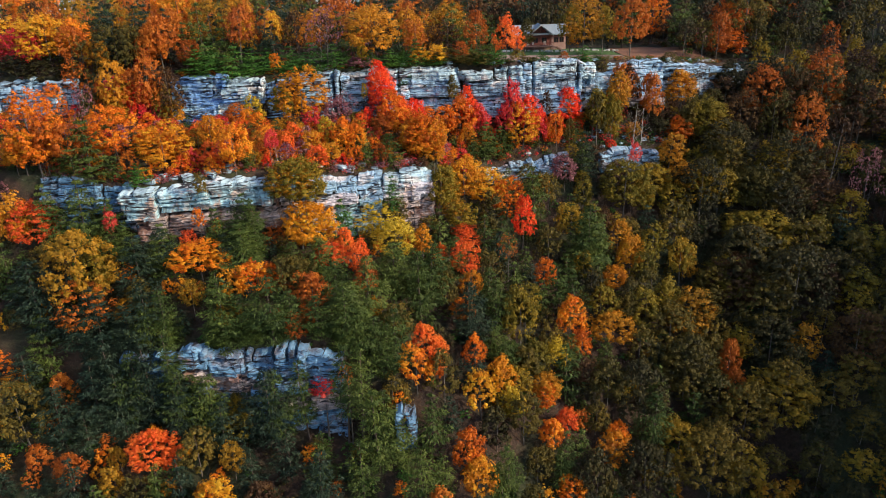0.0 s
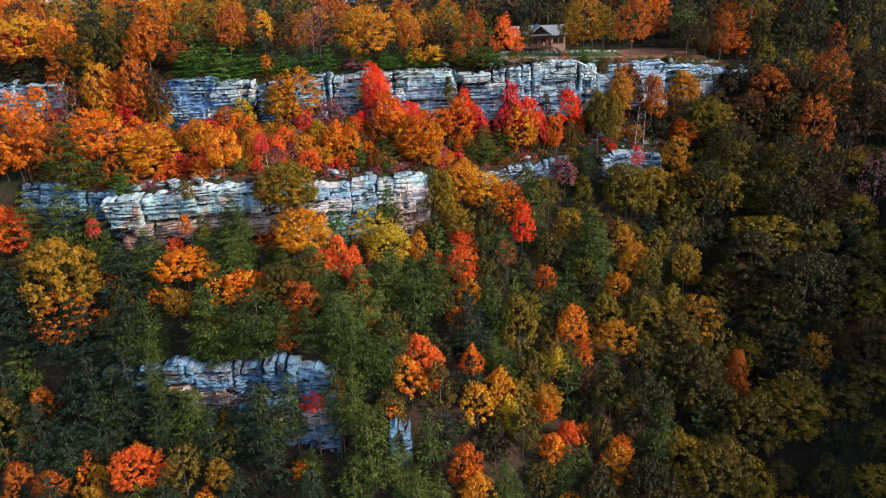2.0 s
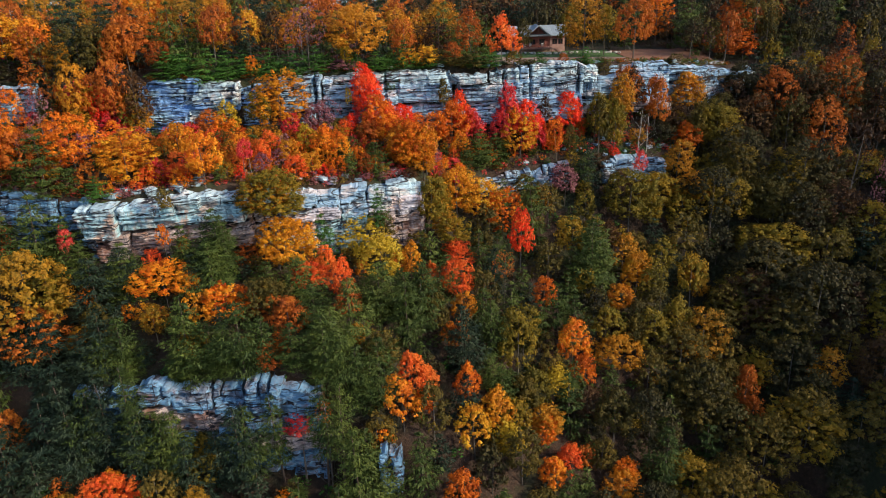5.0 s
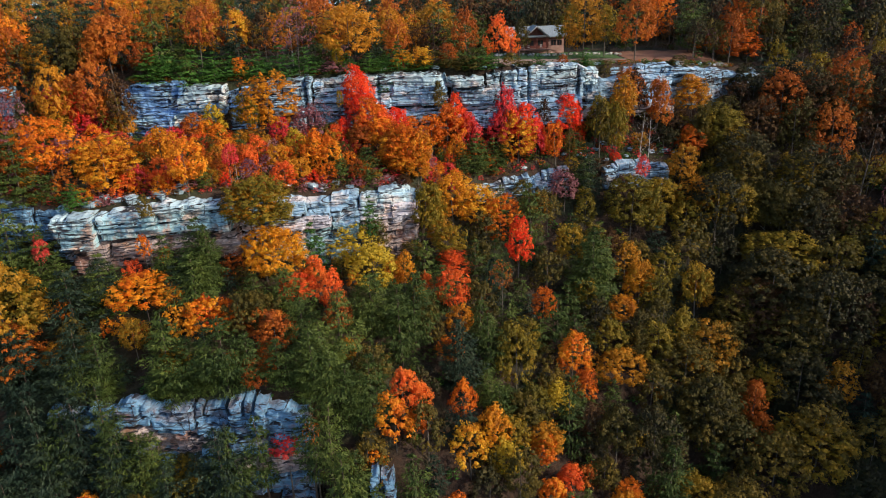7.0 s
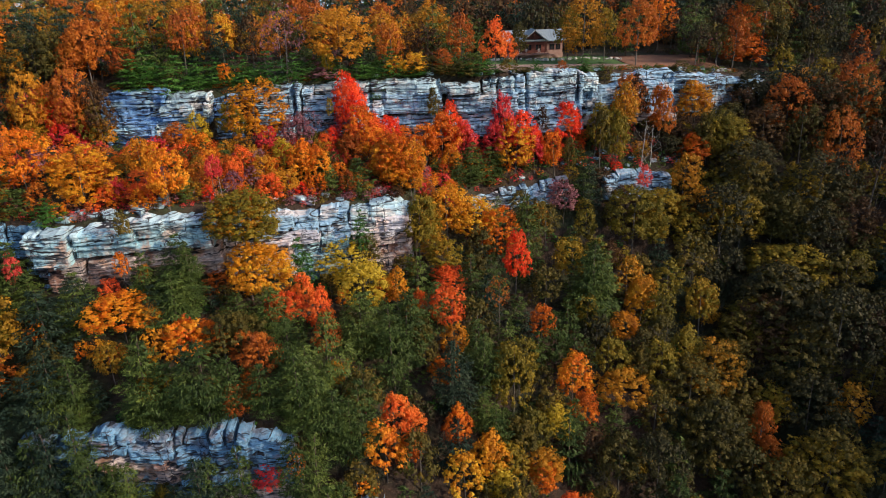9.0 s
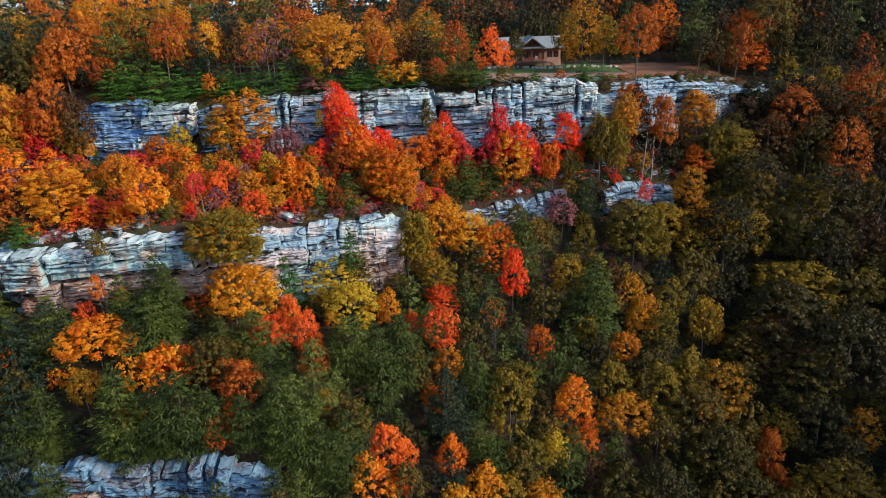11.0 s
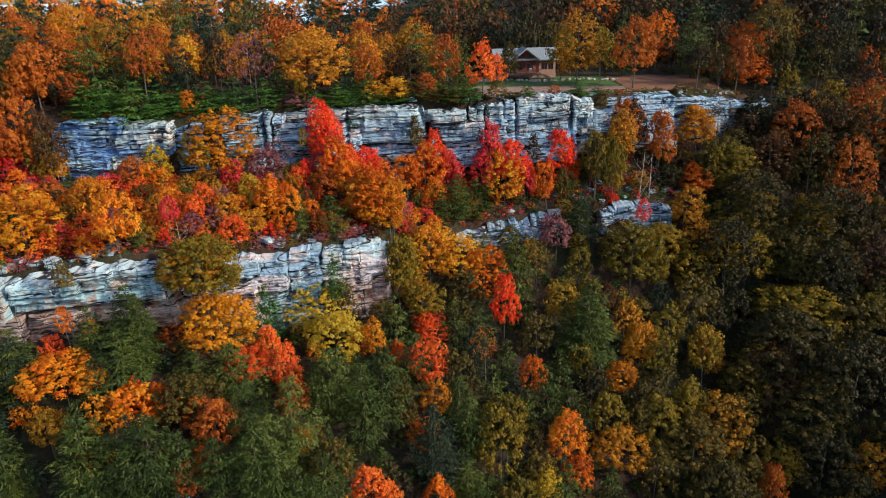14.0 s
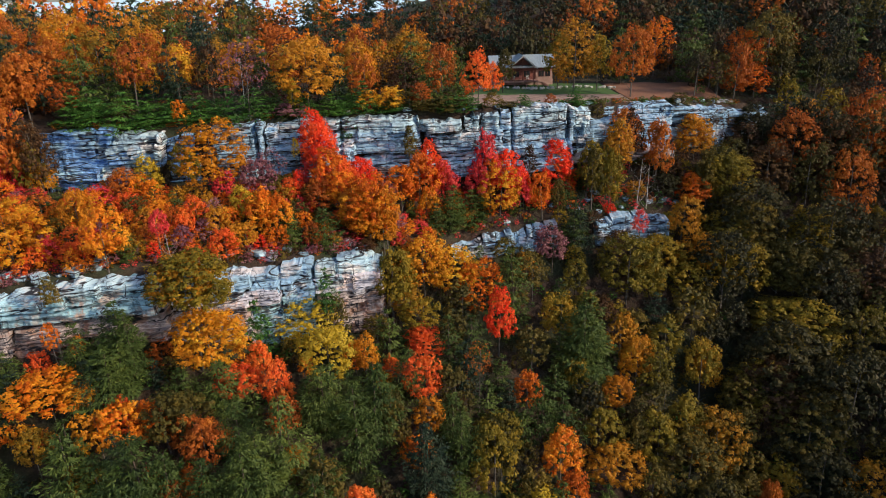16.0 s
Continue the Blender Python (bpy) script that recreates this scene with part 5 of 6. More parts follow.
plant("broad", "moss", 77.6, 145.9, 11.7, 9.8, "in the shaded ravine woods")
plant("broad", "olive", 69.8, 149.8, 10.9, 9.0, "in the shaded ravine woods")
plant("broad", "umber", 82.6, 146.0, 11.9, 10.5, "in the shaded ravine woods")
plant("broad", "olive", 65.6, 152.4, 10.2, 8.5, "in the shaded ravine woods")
plant("broad", "amber", -78.1, 124.2, 9.1, 8.4, "on the terrace below the upper cliff")
plant("broad", "rust", -74.8, 124.2, 8.3, 6.3, "on the terrace below the upper cliff")
plant("pine", "pine", -71.4, 124.1, 6.5, 5.1, "on the terrace below the upper cliff")
plant("tall", "olive", 23.3, 193.0, 9.2, 5.2, "on the plateau above the cliffs")
plant("shrub", "laurel", 20.6, 190.0, 1.5, 4.2, "on the plateau above the cliffs")
plant("broad", "ochre", 63.5, 165.0, 12.3, 9.0, "in the shaded ravine woods")
plant("broad", "olive", 66.0, 155.0, 13.4, 9.9, "in the shaded ravine woods")
plant("broad", "ochre", 47.8, 151.4, 10.4, 9.8, "in the shaded ravine woods")
plant("broad", "gold", 56.1, 153.3, 9.4, 10.0, "in the shaded ravine woods")
plant("broad", "ochre", 63.2, 149.7, 11.5, 9.2, "in the shaded ravine woods")
plant("broad", "gold", 16.3, 106.6, 7.7, 6.8, "on the wooded slope below the ledge")
plant("broad", "ochre", 11.3, 106.5, 7.6, 6.3, "on the wooded slope below the ledge")
plant("broad", "ochre", 41.3, 102.8, 9.5, 9.1, "in the shaded ravine woods")
plant("broad", "amber", -30.2, 147.8, 13.3, 12.2, "on the terrace below the upper cliff")
plant("broad", "ochre", -34.2, 147.0, 9.1, 6.1, "on the terrace below the upper cliff")
plant("shrub", "orange", -36.5, 153.2, 4.6, 3.8, "on the plateau above the cliffs")
plant("sparse", "mauve", -22.3, 151.0, 7.3, 6.6, "on the terrace below the upper cliff")
plant("broad", "red", -13.6, 153.3, 13.9, 6.6, "on the terrace below the upper cliff")
plant("broad", "crimson", -14.2, 153.0, 7.2, 5.8, "on the terrace below the upper cliff")
plant("tall", "yellow", -17.3, 152.4, 9.0, 1.8, "on the terrace below the upper cliff")
plant("tall", "red", -16.3, 148.0, 6.3, 2.9, "on the terrace below the upper cliff")
plant("broad", "crimson", -28.5, 144.8, 6.4, 4.8, "on the terrace below the upper cliff")
plant("broad", "coral", -30.6, 137.2, 6.7, 4.5, "on the terrace below the upper cliff")
plant("broad", "yellow", -24.7, 141.5, 6.7, 4.9, "on the terrace below the upper cliff")
plant("broad", "gold", -27.0, 136.5, 5.9, 5.1, "on the terrace below the upper cliff")
plant("broad", "orange", -20.5, 139.5, 8.4, 6.6, "on the terrace below the upper cliff")
plant("broad", "gold", -22.7, 134.5, 5.8, 6.1, "on the terrace below the upper cliff")
plant("broad", "coral", -25.2, 131.6, 6.2, 4.8, "on the terrace below the upper cliff")
plant("pine", "pine", -17.5, 138.5, 6.6, 4.0, "on the terrace below the upper cliff")
plant("pine", "pine", -11.4, 138.2, 7.3, 5.9, "on the terrace below the upper cliff")
plant("shrub", "rust", -13.3, 137.5, 5.2, 3.2, "on the terrace below the upper cliff")
plant("broad", "orange", -10.2, 148.8, 10.6, 8.4, "on the terrace below the upper cliff")
plant("broad", "rust", -12.9, 145.5, 6.8, 6.9, "on the terrace below the upper cliff")
plant("broad", "red", -6.8, 152.0, 7.4, 5.8, "on the terrace below the upper cliff")
plant("broad", "orange", -4.5, 142.8, 11.2, 9.8, "on the terrace below the upper cliff")
plant("broad", "amber", -7.5, 142.5, 8.3, 8.1, "on the terrace below the upper cliff")
plant("broad", "amber", -1.9, 141.6, 12.5, 5.8, "on the terrace below the upper cliff")
plant("broad", "orange", -9.7, 145.8, 8.5, 7.2, "on the terrace below the upper cliff")
plant("broad", "orange", 3.7, 154.0, 11.3, 8.6, "on the terrace below the upper cliff")
plant("tall", "red", 5.5, 156.9, 11.3, 5.4, "on the terrace below the upper cliff")
plant("broad", "crimson", 8.4, 156.5, 9.2, 5.1, "on the terrace below the upper cliff")
plant("broad", "amber", 4.9, 152.5, 6.8, 5.0, "on the terrace below the upper cliff")
plant("pine", "pine", 9.1, 152.5, 8.3, 5.9, "on the terrace below the upper cliff")
plant("pine", "pine", 13.0, 154.8, 8.3, 6.8, "on the terrace below the upper cliff")
plant("pine", "pine", 6.4, 150.5, 6.8, 4.7, "on the terrace below the upper cliff")
plant("tall", "crimson", 16.1, 158.6, 14.4, 5.8, "on the terrace below the upper cliff")
plant("broad", "crimson", 14.5, 158.2, 8.8, 5.8, "on the terrace below the upper cliff")
plant("broad", "amber", 18.6, 157.2, 11.0, 8.9, "on the terrace below the upper cliff")
plant("broad", "red", 19.8, 159.6, 10.1, 7.1, "on the terrace below the upper cliff")
plant("tall", "crimson", 22.6, 158.0, 9.3, 5.5, "on the terrace below the upper cliff")
plant("tall", "umber", 24.5, 160.2, 11.1, 3.2, "on the terrace below the upper cliff")
plant("broad", "orange", 26.9, 158.1, 9.8, 5.6, "on the terrace below the upper cliff")
plant("broad", "red", 30.3, 162.2, 10.7, 8.1, "on the terrace below the upper cliff")
plant("tall", "olive", 30.0, 158.8, 8.2, 3.5, "on the terrace below the upper cliff")
plant("tall", "olive", 36.5, 160.2, 13.5, 5.3, "on the terrace below the upper cliff")
plant("tall", "ochre", 40.0, 160.9, 11.8, 4.8, "in the shaded ravine woods")
plant("tall", "gold", 42.3, 164.0, 10.8, 3.1, "in the shaded ravine woods")
plant("broad", "umber", 46.3, 169.4, 12.8, 7.3, "in the shaded ravine woods")
plant("tall", "rust", 50.8, 167.8, 13.3, 5.0, "in the shaded ravine woods")
plant("bare", "umber", 46.1, 162.2, 11.5, 4.6, "in the shaded ravine woods")
plant("bare", "umber", 48.1, 162.6, 10.2, 3.8, "in the shaded ravine woods")
plant("pine", "blue_pine", 33.1, 153.9, 13.2, 6.3, "on the wooded slope below the ledge")
plant("shrub", "red", 40.3, 160.8, 2.4, 3.1, "in the shaded ravine woods")
plant("shrub", "crimson", 45.0, 156.5, 9.7, 3.5, "in the shaded ravine woods")
plant("broad", "amber", 61.3, 174.6, 9.6, 7.1, "in the shaded ravine woods")
plant("broad", "coral", 58.2, 165.0, 7.0, 6.6, "in the shaded ravine woods")
plant("broad", "orange", -62.3, 127.8, 12.4, 10.4, "on the terrace below the upper cliff")
plant("broad", "amber", -53.3, 127.0, 10.0, 11.0, "on the terrace below the upper cliff")
plant("broad", "amber", -45.2, 131.2, 9.1, 6.0, "on the terrace below the upper cliff")
plant("broad", "orange", -39.6, 125.0, 10.9, 7.8, "on the terrace below the upper cliff")
plant("broad", "red", -63.9, 144.2, 10.2, 4.4, "on the terrace below the upper cliff")
plant("tall", "crimson", -62.5, 144.4, 10.1, 3.4, "on the terrace below the upper cliff")
plant("broad", "crimson", -64.0, 144.0, 6.0, 6.1, "on the terrace below the upper cliff")
plant("broad", "crimson", -60.4, 144.8, 5.4, 3.8, "on the terrace below the upper cliff")
plant("broad", "gold", -56.7, 145.5, 6.8, 5.8, "on the terrace below the upper cliff")
plant("broad", "ochre", -66.2, 143.9, 9.4, 5.4, "on the terrace below the upper cliff")
plant("tall", "orange", -71.2, 143.6, 9.0, 3.9, "on the terrace below the upper cliff")
plant("broad", "gold", -67.5, 143.6, 13.8, 8.2, "on the terrace below the upper cliff")
plant("broad", "rust", -61.1, 144.5, 15.4, 7.5, "on the terrace below the upper cliff")
plant("broad", "yellow", -40.1, 146.0, 7.6, 6.1, "on the terrace below the upper cliff")
plant("broad", "rust", -43.8, 143.0, 7.0, 6.4, "on the terrace below the upper cliff")
plant("broad", "crimson", -33.9, 129.8, 7.9, 3.5, "on the terrace below the upper cliff")
plant("pine", "pine", -37.9, 127.2, 6.1, 3.8, "on the terrace below the upper cliff")
plant("bare", "umber", -32.6, 129.5, 6.2, 2.9, "on the terrace below the upper cliff")
plant("shrub", "laurel", -57.0, 121.9, 4.5, 5.6, "on the terrace below the upper cliff")
plant("shrub", "olive", -44.6, 118.0, 16.2, 3.2, "on the wooded slope below the ledge")
plant("shrub", "orange", -45.3, 117.9, 9.9, 2.9, "on the wooded slope below the ledge")
plant("shrub", "orange", -42.9, 118.6, 6.9, 2.2, "on the wooded slope below the ledge")
plant("broad", "orange", -45.0, 113.5, 8.7, 10.6, "on the wooded slope below the ledge", crown=0.78)
plant("broad", "coral", -48.5, 117.5, 5.7, 3.8, "on the wooded slope below the ledge")
plant("broad", "amber", -42.7, 114.0, 6.7, 6.3, "on the wooded slope below the ledge")
plant("tall", "crimson", -61.5, 117.4, 10.1, 2.7, "on the wooded slope below the ledge")
plant("pine", "pine", -37.3, 117.2, 9.1, 7.6, "on the wooded slope below the ledge")
plant("pine", "blue_pine", -40.7, 115.0, 8.2, 7.5, "on the wooded slope below the ledge")
plant("pine", "pine", -36.2, 120.5, 9.3, 4.8, "on the wooded slope below the ledge")
plant("pine", "pine", -52.7, 114.2, 7.9, 6.7, "on the wooded slope below the ledge")
plant("pine", "pine", -59.0, 116.2, 7.9, 6.8, "on the wooded slope below the ledge")
plant("broad", "amber", -26.3, 121.5, 12.1, 10.8, "on the wooded slope below the ledge", crown=0.9)
plant("broad", "yellow", -13.4, 130.4, 8.9, 10.3, "on the wooded slope below the ledge")
plant("broad", "ochre", 3.6, 134.2, 8.2, 7.9, "on the wooded slope below the ledge")
plant("shrub", "laurel", -20.7, 127.6, 10.1, 5.8, "on the wooded slope below the ledge")
plant("shrub", "olive", -10.2, 131.5, 10.3, 5.4, "on the wooded slope below the ledge")
plant("shrub", "laurel", -10.8, 131.3, 15.0, 4.3, "on the wooded slope below the ledge")
plant("pine", "pine", -29.1, 116.8, 7.6, 5.9, "on the wooded slope below the ledge")
plant("pine", "pine", -6.7, 120.0, 10.3, 7.2, "on the wooded slope below the ledge")
plant("pine", "pine", -2.6, 120.2, 11.7, 6.2, "on the wooded slope below the ledge")
plant("pine", "pine", -12.9, 118.0, 8.6, 6.1, "on the wooded slope below the ledge")
plant("broad", "amber", 4.2, 141.4, 11.6, 10.2, "on the wooded slope below the ledge")
plant("broad", "amber", 9.1, 144.2, 9.1, 9.6, "on the wooded slope below the ledge")
plant("broad", "orange", 13.2, 142.2, 10.2, 8.9, "on the wooded slope below the ledge")
plant("pine", "pine", 19.2, 141.0, 15.1, 8.3, "on the wooded slope below the ledge")
plant("broad", "mauve", 27.5, 150.8, 8.9, 7.2, "on the wooded slope below the ledge")
plant("tall", "red", 16.0, 135.2, 13.2, 6.1, "on the wooded slope below the ledge")
plant("broad", "ochre", 40.6, 147.0, 14.2, 12.4, "in the shaded ravine woods")
plant("pine", "pine", 29.6, 133.8, 16.0, 10.3, "on the wooded slope below the ledge")
plant("broad", "ochre", -1.2, 136.6, 14.1, 7.6, "on the wooded slope below the ledge")
plant("broad", "gold", 1.1, 137.0, 6.7, 6.5, "on the wooded slope below the ledge")
plant("broad", "umber", -5.2, 139.1, 2.2, 5.0, "on the terrace below the upper cliff")
plant("broad", "ochre", -58.5, 145.0, 10.5, 6.6, "on the terrace below the upper cliff")
plant("broad", "umber", -56.8, 145.1, 14.2, 6.3, "on the terrace below the upper cliff")
plant("broad", "olive", -71.4, 142.0, 7.3, 6.2, "on the terrace below the upper cliff")
plant("broad", "gold", -66.8, 140.8, 6.7, 6.2, "on the terrace below the upper cliff")
plant("broad", "rust", -64.5, 144.1, 12.6, 6.2, "on the terrace below the upper cliff")
plant("broad", "rust", -60.4, 144.7, 10.8, 5.3, "on the terrace below the upper cliff")
plant("tall", "olive", 2.5, 156.5, 13.3, 3.3, "on the terrace below the upper cliff")
plant("shrub", "olive", 6.0, 162.4, 1.6, 6.3, "on the plateau above the cliffs")
plant("shrub", "olive", 10.4, 162.9, 2.1, 6.4, "on the plateau above the cliffs")
plant("shrub", "laurel", 13.7, 163.5, 3.3, 4.2, "on the plateau above the cliffs")
plant("shrub", "olive", 20.8, 165.3, 1.3, 4.2, "on the plateau above the cliffs")
plant("shrub", "laurel", 23.7, 166.0, 2.8, 3.5, "on the plateau above the cliffs")
plant("shrub", "laurel", 38.4, 171.4, 1.9, 2.4, "on the plateau above the cliffs")
plant("shrub", "rust", 29.6, 167.8, 2.4, 3.1, "on the plateau above the cliffs")
plant("shrub", "laurel", 35.0, 170.0, 2.1, 2.6, "on the plateau above the cliffs")
plant("shrub", "mauve", -18.6, 157.8, 2.9, 7.2, "on the plateau above the cliffs")
plant("tall", "red", -4.9, 161.1, 2.8, 1.7, "on the plateau above the cliffs")
plant("shrub", "laurel", -10.0, 159.9, 1.7, 5.9, "on the plateau above the cliffs")
plant("shrub", "laurel", -1.5, 161.5, 1.9, 7.2, "on the plateau above the cliffs")
plant("pine", "pine", -49.1, 104.9, 5.0, 6.2, "on the wooded slope below the ledge")
plant("pine", "pine", -41.3, 104.5, 6.1, 6.1, "on the wooded slope below the ledge")
plant("pine", "pine", -27.5, 104.6, 7.0, 5.2, "on the wooded slope below the ledge")
plant("pine", "pine", -44.8, 99.0, 11.2, 7.2, "in the gorge below the lowest rocks")
plant("pine", "blue_pine", -51.6, 99.5, 17.5, 7.8, "in the gorge below the lowest rocks")
plant("pine", "blue_pine", -57.6, 100.0, 16.7, 8.3, "in the gorge below the lowest rocks")
plant("broad", "ochre", -37.3, 98.5, 7.8, 4.6, "in the gorge below the lowest rocks")
plant("pine", "pine", -20.0, 104.2, 8.5, 6.2, "on the wooded slope below the ledge")
plant("pine", "pine", -13.5, 101.6, 10.5, 6.4, "on the wooded slope below the ledge")
plant("pine", "pine", -11.8, 101.6, 10.0, 6.3, "on the wooded slope below the ledge")
plant("pine", "pine", 1.2, 124.8, 9.9, 6.5, "on the wooded slope below the ledge")
plant("broad", "ochre", 0.8, 138.4, 11.9, 6.4, "on the wooded slope below the ledge")
plant("pine", "pine", 7.4, 119.8, 11.0, 6.5, "on the wooded slope below the ledge")
plant("broad", "ochre", 13.1, 120.2, 8.3, 7.2, "on the wooded slope below the ledge")
plant("broad", "ochre", 15.0, 110.8, 9.3, 6.7, "on the wooded slope below the ledge")
plant("broad", "ochre", 69.2, 140.0, 10.5, 15.2, "in the shaded ravine woods")
plant("broad", "ochre", 59.9, 131.8, 10.6, 12.4, "in the shaded ravine woods")
plant("broad", "ochre", 62.2, 154.5, 10.8, 12.5, "in the shaded ravine woods")
plant("broad", "olive", 65.2, 125.2, 12.6, 14.1, "in the shaded ravine woods")
plant("broad", "ochre", 62.5, 109.5, 12.6, 13.9, "in the shaded ravine woods")
plant("broad", "rust", 89.3, 179.2, 8.6, 12.7, "in the shaded ravine woods")
plant("broad", "rust", 99.0, 177.2, 8.6, 11.2, "in the shaded ravine woods")
plant("tall", "rust", 54.4, 115.0, 12.9, 5.1, "in the shaded ravine woods")
plant("broad", "olive", 47.9, 115.2, 12.1, 11.2, "in the shaded ravine woods")
plant("broad", "ochre", -28.4, 123.3, 18.6, 11.6, "on the wooded slope below the ledge", crown=0.6)
plant("broad", "mauve", -22.9, 147.0, 8.0, 6.7, "on the terrace below the upper cliff")
plant("broad", "coral", -19.7, 123.0, 7.7, 4.8, "on the wooded slope below the ledge")
plant("broad", "coral", -16.7, 119.0, 9.3, 5.3, "on the wooded slope below the ledge")
plant("broad", "coral", -22.6, 118.5, 6.4, 7.6, "on the wooded slope below the ledge")
plant("broad", "rust", -15.6, 115.2, 8.5, 5.8, "on the wooded slope below the ledge")
plant("broad", "yellow", -10.6, 125.0, 10.5, 9.4, "on the wooded slope below the ledge")
plant("broad", "amber", -5.3, 126.2, 10.2, 4.5, "on the wooded slope below the ledge")
plant("broad", "coral", 3.2, 131.0, 6.2, 7.8, "on the wooded slope below the ledge")
plant("broad", "coral", 3.9, 123.8, 10.5, 7.2, "on the wooded slope below the ledge")
plant("broad", "coral", -1.8, 127.5, 5.2, 3.5, "on the wooded slope below the ledge")
plant("sparse", "rust", 11.7, 126.8, 12.7, 4.8, "on the wooded slope below the ledge")
plant("pine", "pine", -20.7, 110.5, 10.1, 7.0, "on the wooded slope below the ledge")
plant("pine", "pine", -10.8, 117.5, 12.2, 7.6, "on the wooded slope below the ledge")
plant("pine", "pine", -5.7, 114.0, 15.3, 7.5, "on the wooded slope below the ledge")
plant("broad", "olive", -1.2, 118.8, 9.4, 5.3, "on the wooded slope below the ledge")
plant("pine", "blue_pine", 3.5, 111.5, 14.6, 7.5, "on the wooded slope below the ledge")
plant("pine", "pine", 8.7, 116.2, 13.8, 6.2, "on the wooded slope below the ledge")
plant("broad", "ochre", 13.0, 115.5, 14.9, 7.3, "on the wooded slope below the ledge")
plant("pine", "pine", -17.0, 105.5, 11.6, 8.1, "on the wooded slope below the ledge")
plant("broad", "ochre", 26.5, 137.8, 10.8, 7.4, "on the wooded slope below the ledge")
plant("broad", "ochre", 28.1, 130.5, 8.4, 5.1, "on the wooded slope below the ledge")
plant("broad", "amber", 38.0, 134.5, 9.3, 5.5, "on the wooded slope below the ledge")
plant("broad", "amber", 35.0, 129.8, 7.3, 6.7, "on the wooded slope below the ledge")
plant("broad", "ochre", 42.2, 132.8, 11.5, 7.4, "in the shaded ravine woods")
plant("broad", "ochre", 49.7, 132.8, 13.1, 7.0, "in the shaded ravine woods")
plant("broad", "gold", 49.3, 124.2, 12.6, 9.6, "in the shaded ravine woods")
plant("broad", "ochre", 45.2, 147.0, 10.4, 5.4, "in the shaded ravine woods")
plant("broad", "umber", 35.3, 143.2, 6.3, 6.6, "on the wooded slope below the ledge")
plant("broad", "olive", 67.3, 142.8, 7.7, 12.2, "in the shaded ravine woods")
plant("broad", "umber", 61.7, 130.0, 11.8, 9.3, "in the shaded ravine woods")
plant("broad", "olive", 56.5, 130.5, 10.3, 9.3, "in the shaded ravine woods")
plant("broad", "red", -13.0, 152.4, 12.8, 6.8, "on the terrace below the upper cliff")
plant("pine", "pine", 9.6, 108.4, 10.6, 6.8, "on the wooded slope below the ledge")
plant("broad", "olive", 13.6, 109.6, 9.2, 6.6, "on the wooded slope below the ledge")
plant("broad", "olive", 36.6, 124.0, 9.0, 6.4, "on the wooded slope below the ledge")
plant("broad", "ochre", 30.8, 124.6, 8.4, 7.3, "on the wooded slope below the ledge")
plant("broad", "coral", -8.9, 148.8, 9.2, 7.1, "on the terrace below the upper cliff")
plant("broad", "orange", -4.0, 141.8, 10.6, 8.9, "on the terrace below the upper cliff")
plant("broad", "amber", -2.3, 141.3, 7.9, 7.1, "on the terrace below the upper cliff")
plant("broad", "red", -5.7, 152.5, 6.7, 5.0, "on the terrace below the upper cliff")
plant("broad", "orange", 0.5, 151.8, 8.9, 6.3, "on the terrace below the upper cliff")
plant("broad", "coral", 6.9, 157.0, 8.4, 6.0, "on the terrace below the upper cliff")
plant("broad", "crimson", 9.3, 157.2, 6.3, 4.2, "on the terrace below the upper cliff")
plant("broad", "coral", 17.1, 158.9, 9.9, 5.8, "on the terrace below the upper cliff")
plant("broad", "red", 23.3, 159.0, 8.4, 4.2, "on the terrace below the upper cliff")
plant("broad", "coral", -11.7, 148.0, 7.8, 4.8, "on the terrace below the upper cliff")
plant("broad", "orange", -18.6, 139.0, 7.9, 5.7, "on the terrace below the upper cliff")
plant("pine", "pine", -48.1, 99.3, 19.3, 5.5, "in the gorge below the lowest rocks")
plant("pine", "pine", -40.8, 104.4, 3.7, 6.2, "on the wooded slope below the ledge")
plant("pine", "pine", -18.8, 97.4, 20.8, 6.8, "in the gorge below the lowest rocks")
plant("pine", "pine", -54.5, 99.7, 15.3, 7.3, "in the gorge below the lowest rocks")
plant("broad", "gold", -13.7, 110.0, 6.3, 3.5, "on the wooded slope below the ledge")
plant("broad", "gold", -57.9, 107.8, 5.6, 5.5, "on the wooded slope below the ledge")
plant("broad", "bronze", -38.1, 105.2, 7.0, 5.6, "on the wooded slope below the ledge")
plant("sparse", "rust", -18.2, 97.2, 17.0, 3.1, "in the gorge below the lowest rocks")
plant("broad", "rust", -27.3, 103.8, 5.7, 4.7, "on the wooded slope below the ledge")
plant("broad", "orange", -25.6, 104.5, 5.8, 4.1, "on the wooded slope below the ledge")
plant("broad", "ochre", -37.2, 97.2, 7.0, 5.2, "in the gorge below the lowest rocks")
plant("tall", "gold", -7.9, 95.2, 7.9, 2.4, "in the gorge below the lowest rocks")
plant("pine", "pine", -66.9, 118.4, 14.1, 8.8, "on the wooded slope below the ledge")
plant("pine", "pine", -61.8, 117.4, 11.9, 8.3, "on the wooded slope below the ledge")
plant("pine", "pine", -71.3, 117.8, 11.0, 7.9, "on the wooded slope below the ledge")
plant("pine", "pine", -37.7, 119.8, 11.6, 7.7, "on the wooded slope below the ledge")
plant("pine", "pine", -42.9, 118.6, 9.3, 6.0, "on the wooded slope below the ledge")
plant("pine", "pine", -52.2, 116.0, 9.0, 7.9, "on the wooded slope below the ledge")
plant("broad", "crimson", -61.4, 117.3, 9.4, 2.9, "on the wooded slope below the ledge")
plant("broad", "amber", -26.7, 125.0, 8.5, 8.8, "on the wooded slope below the ledge")
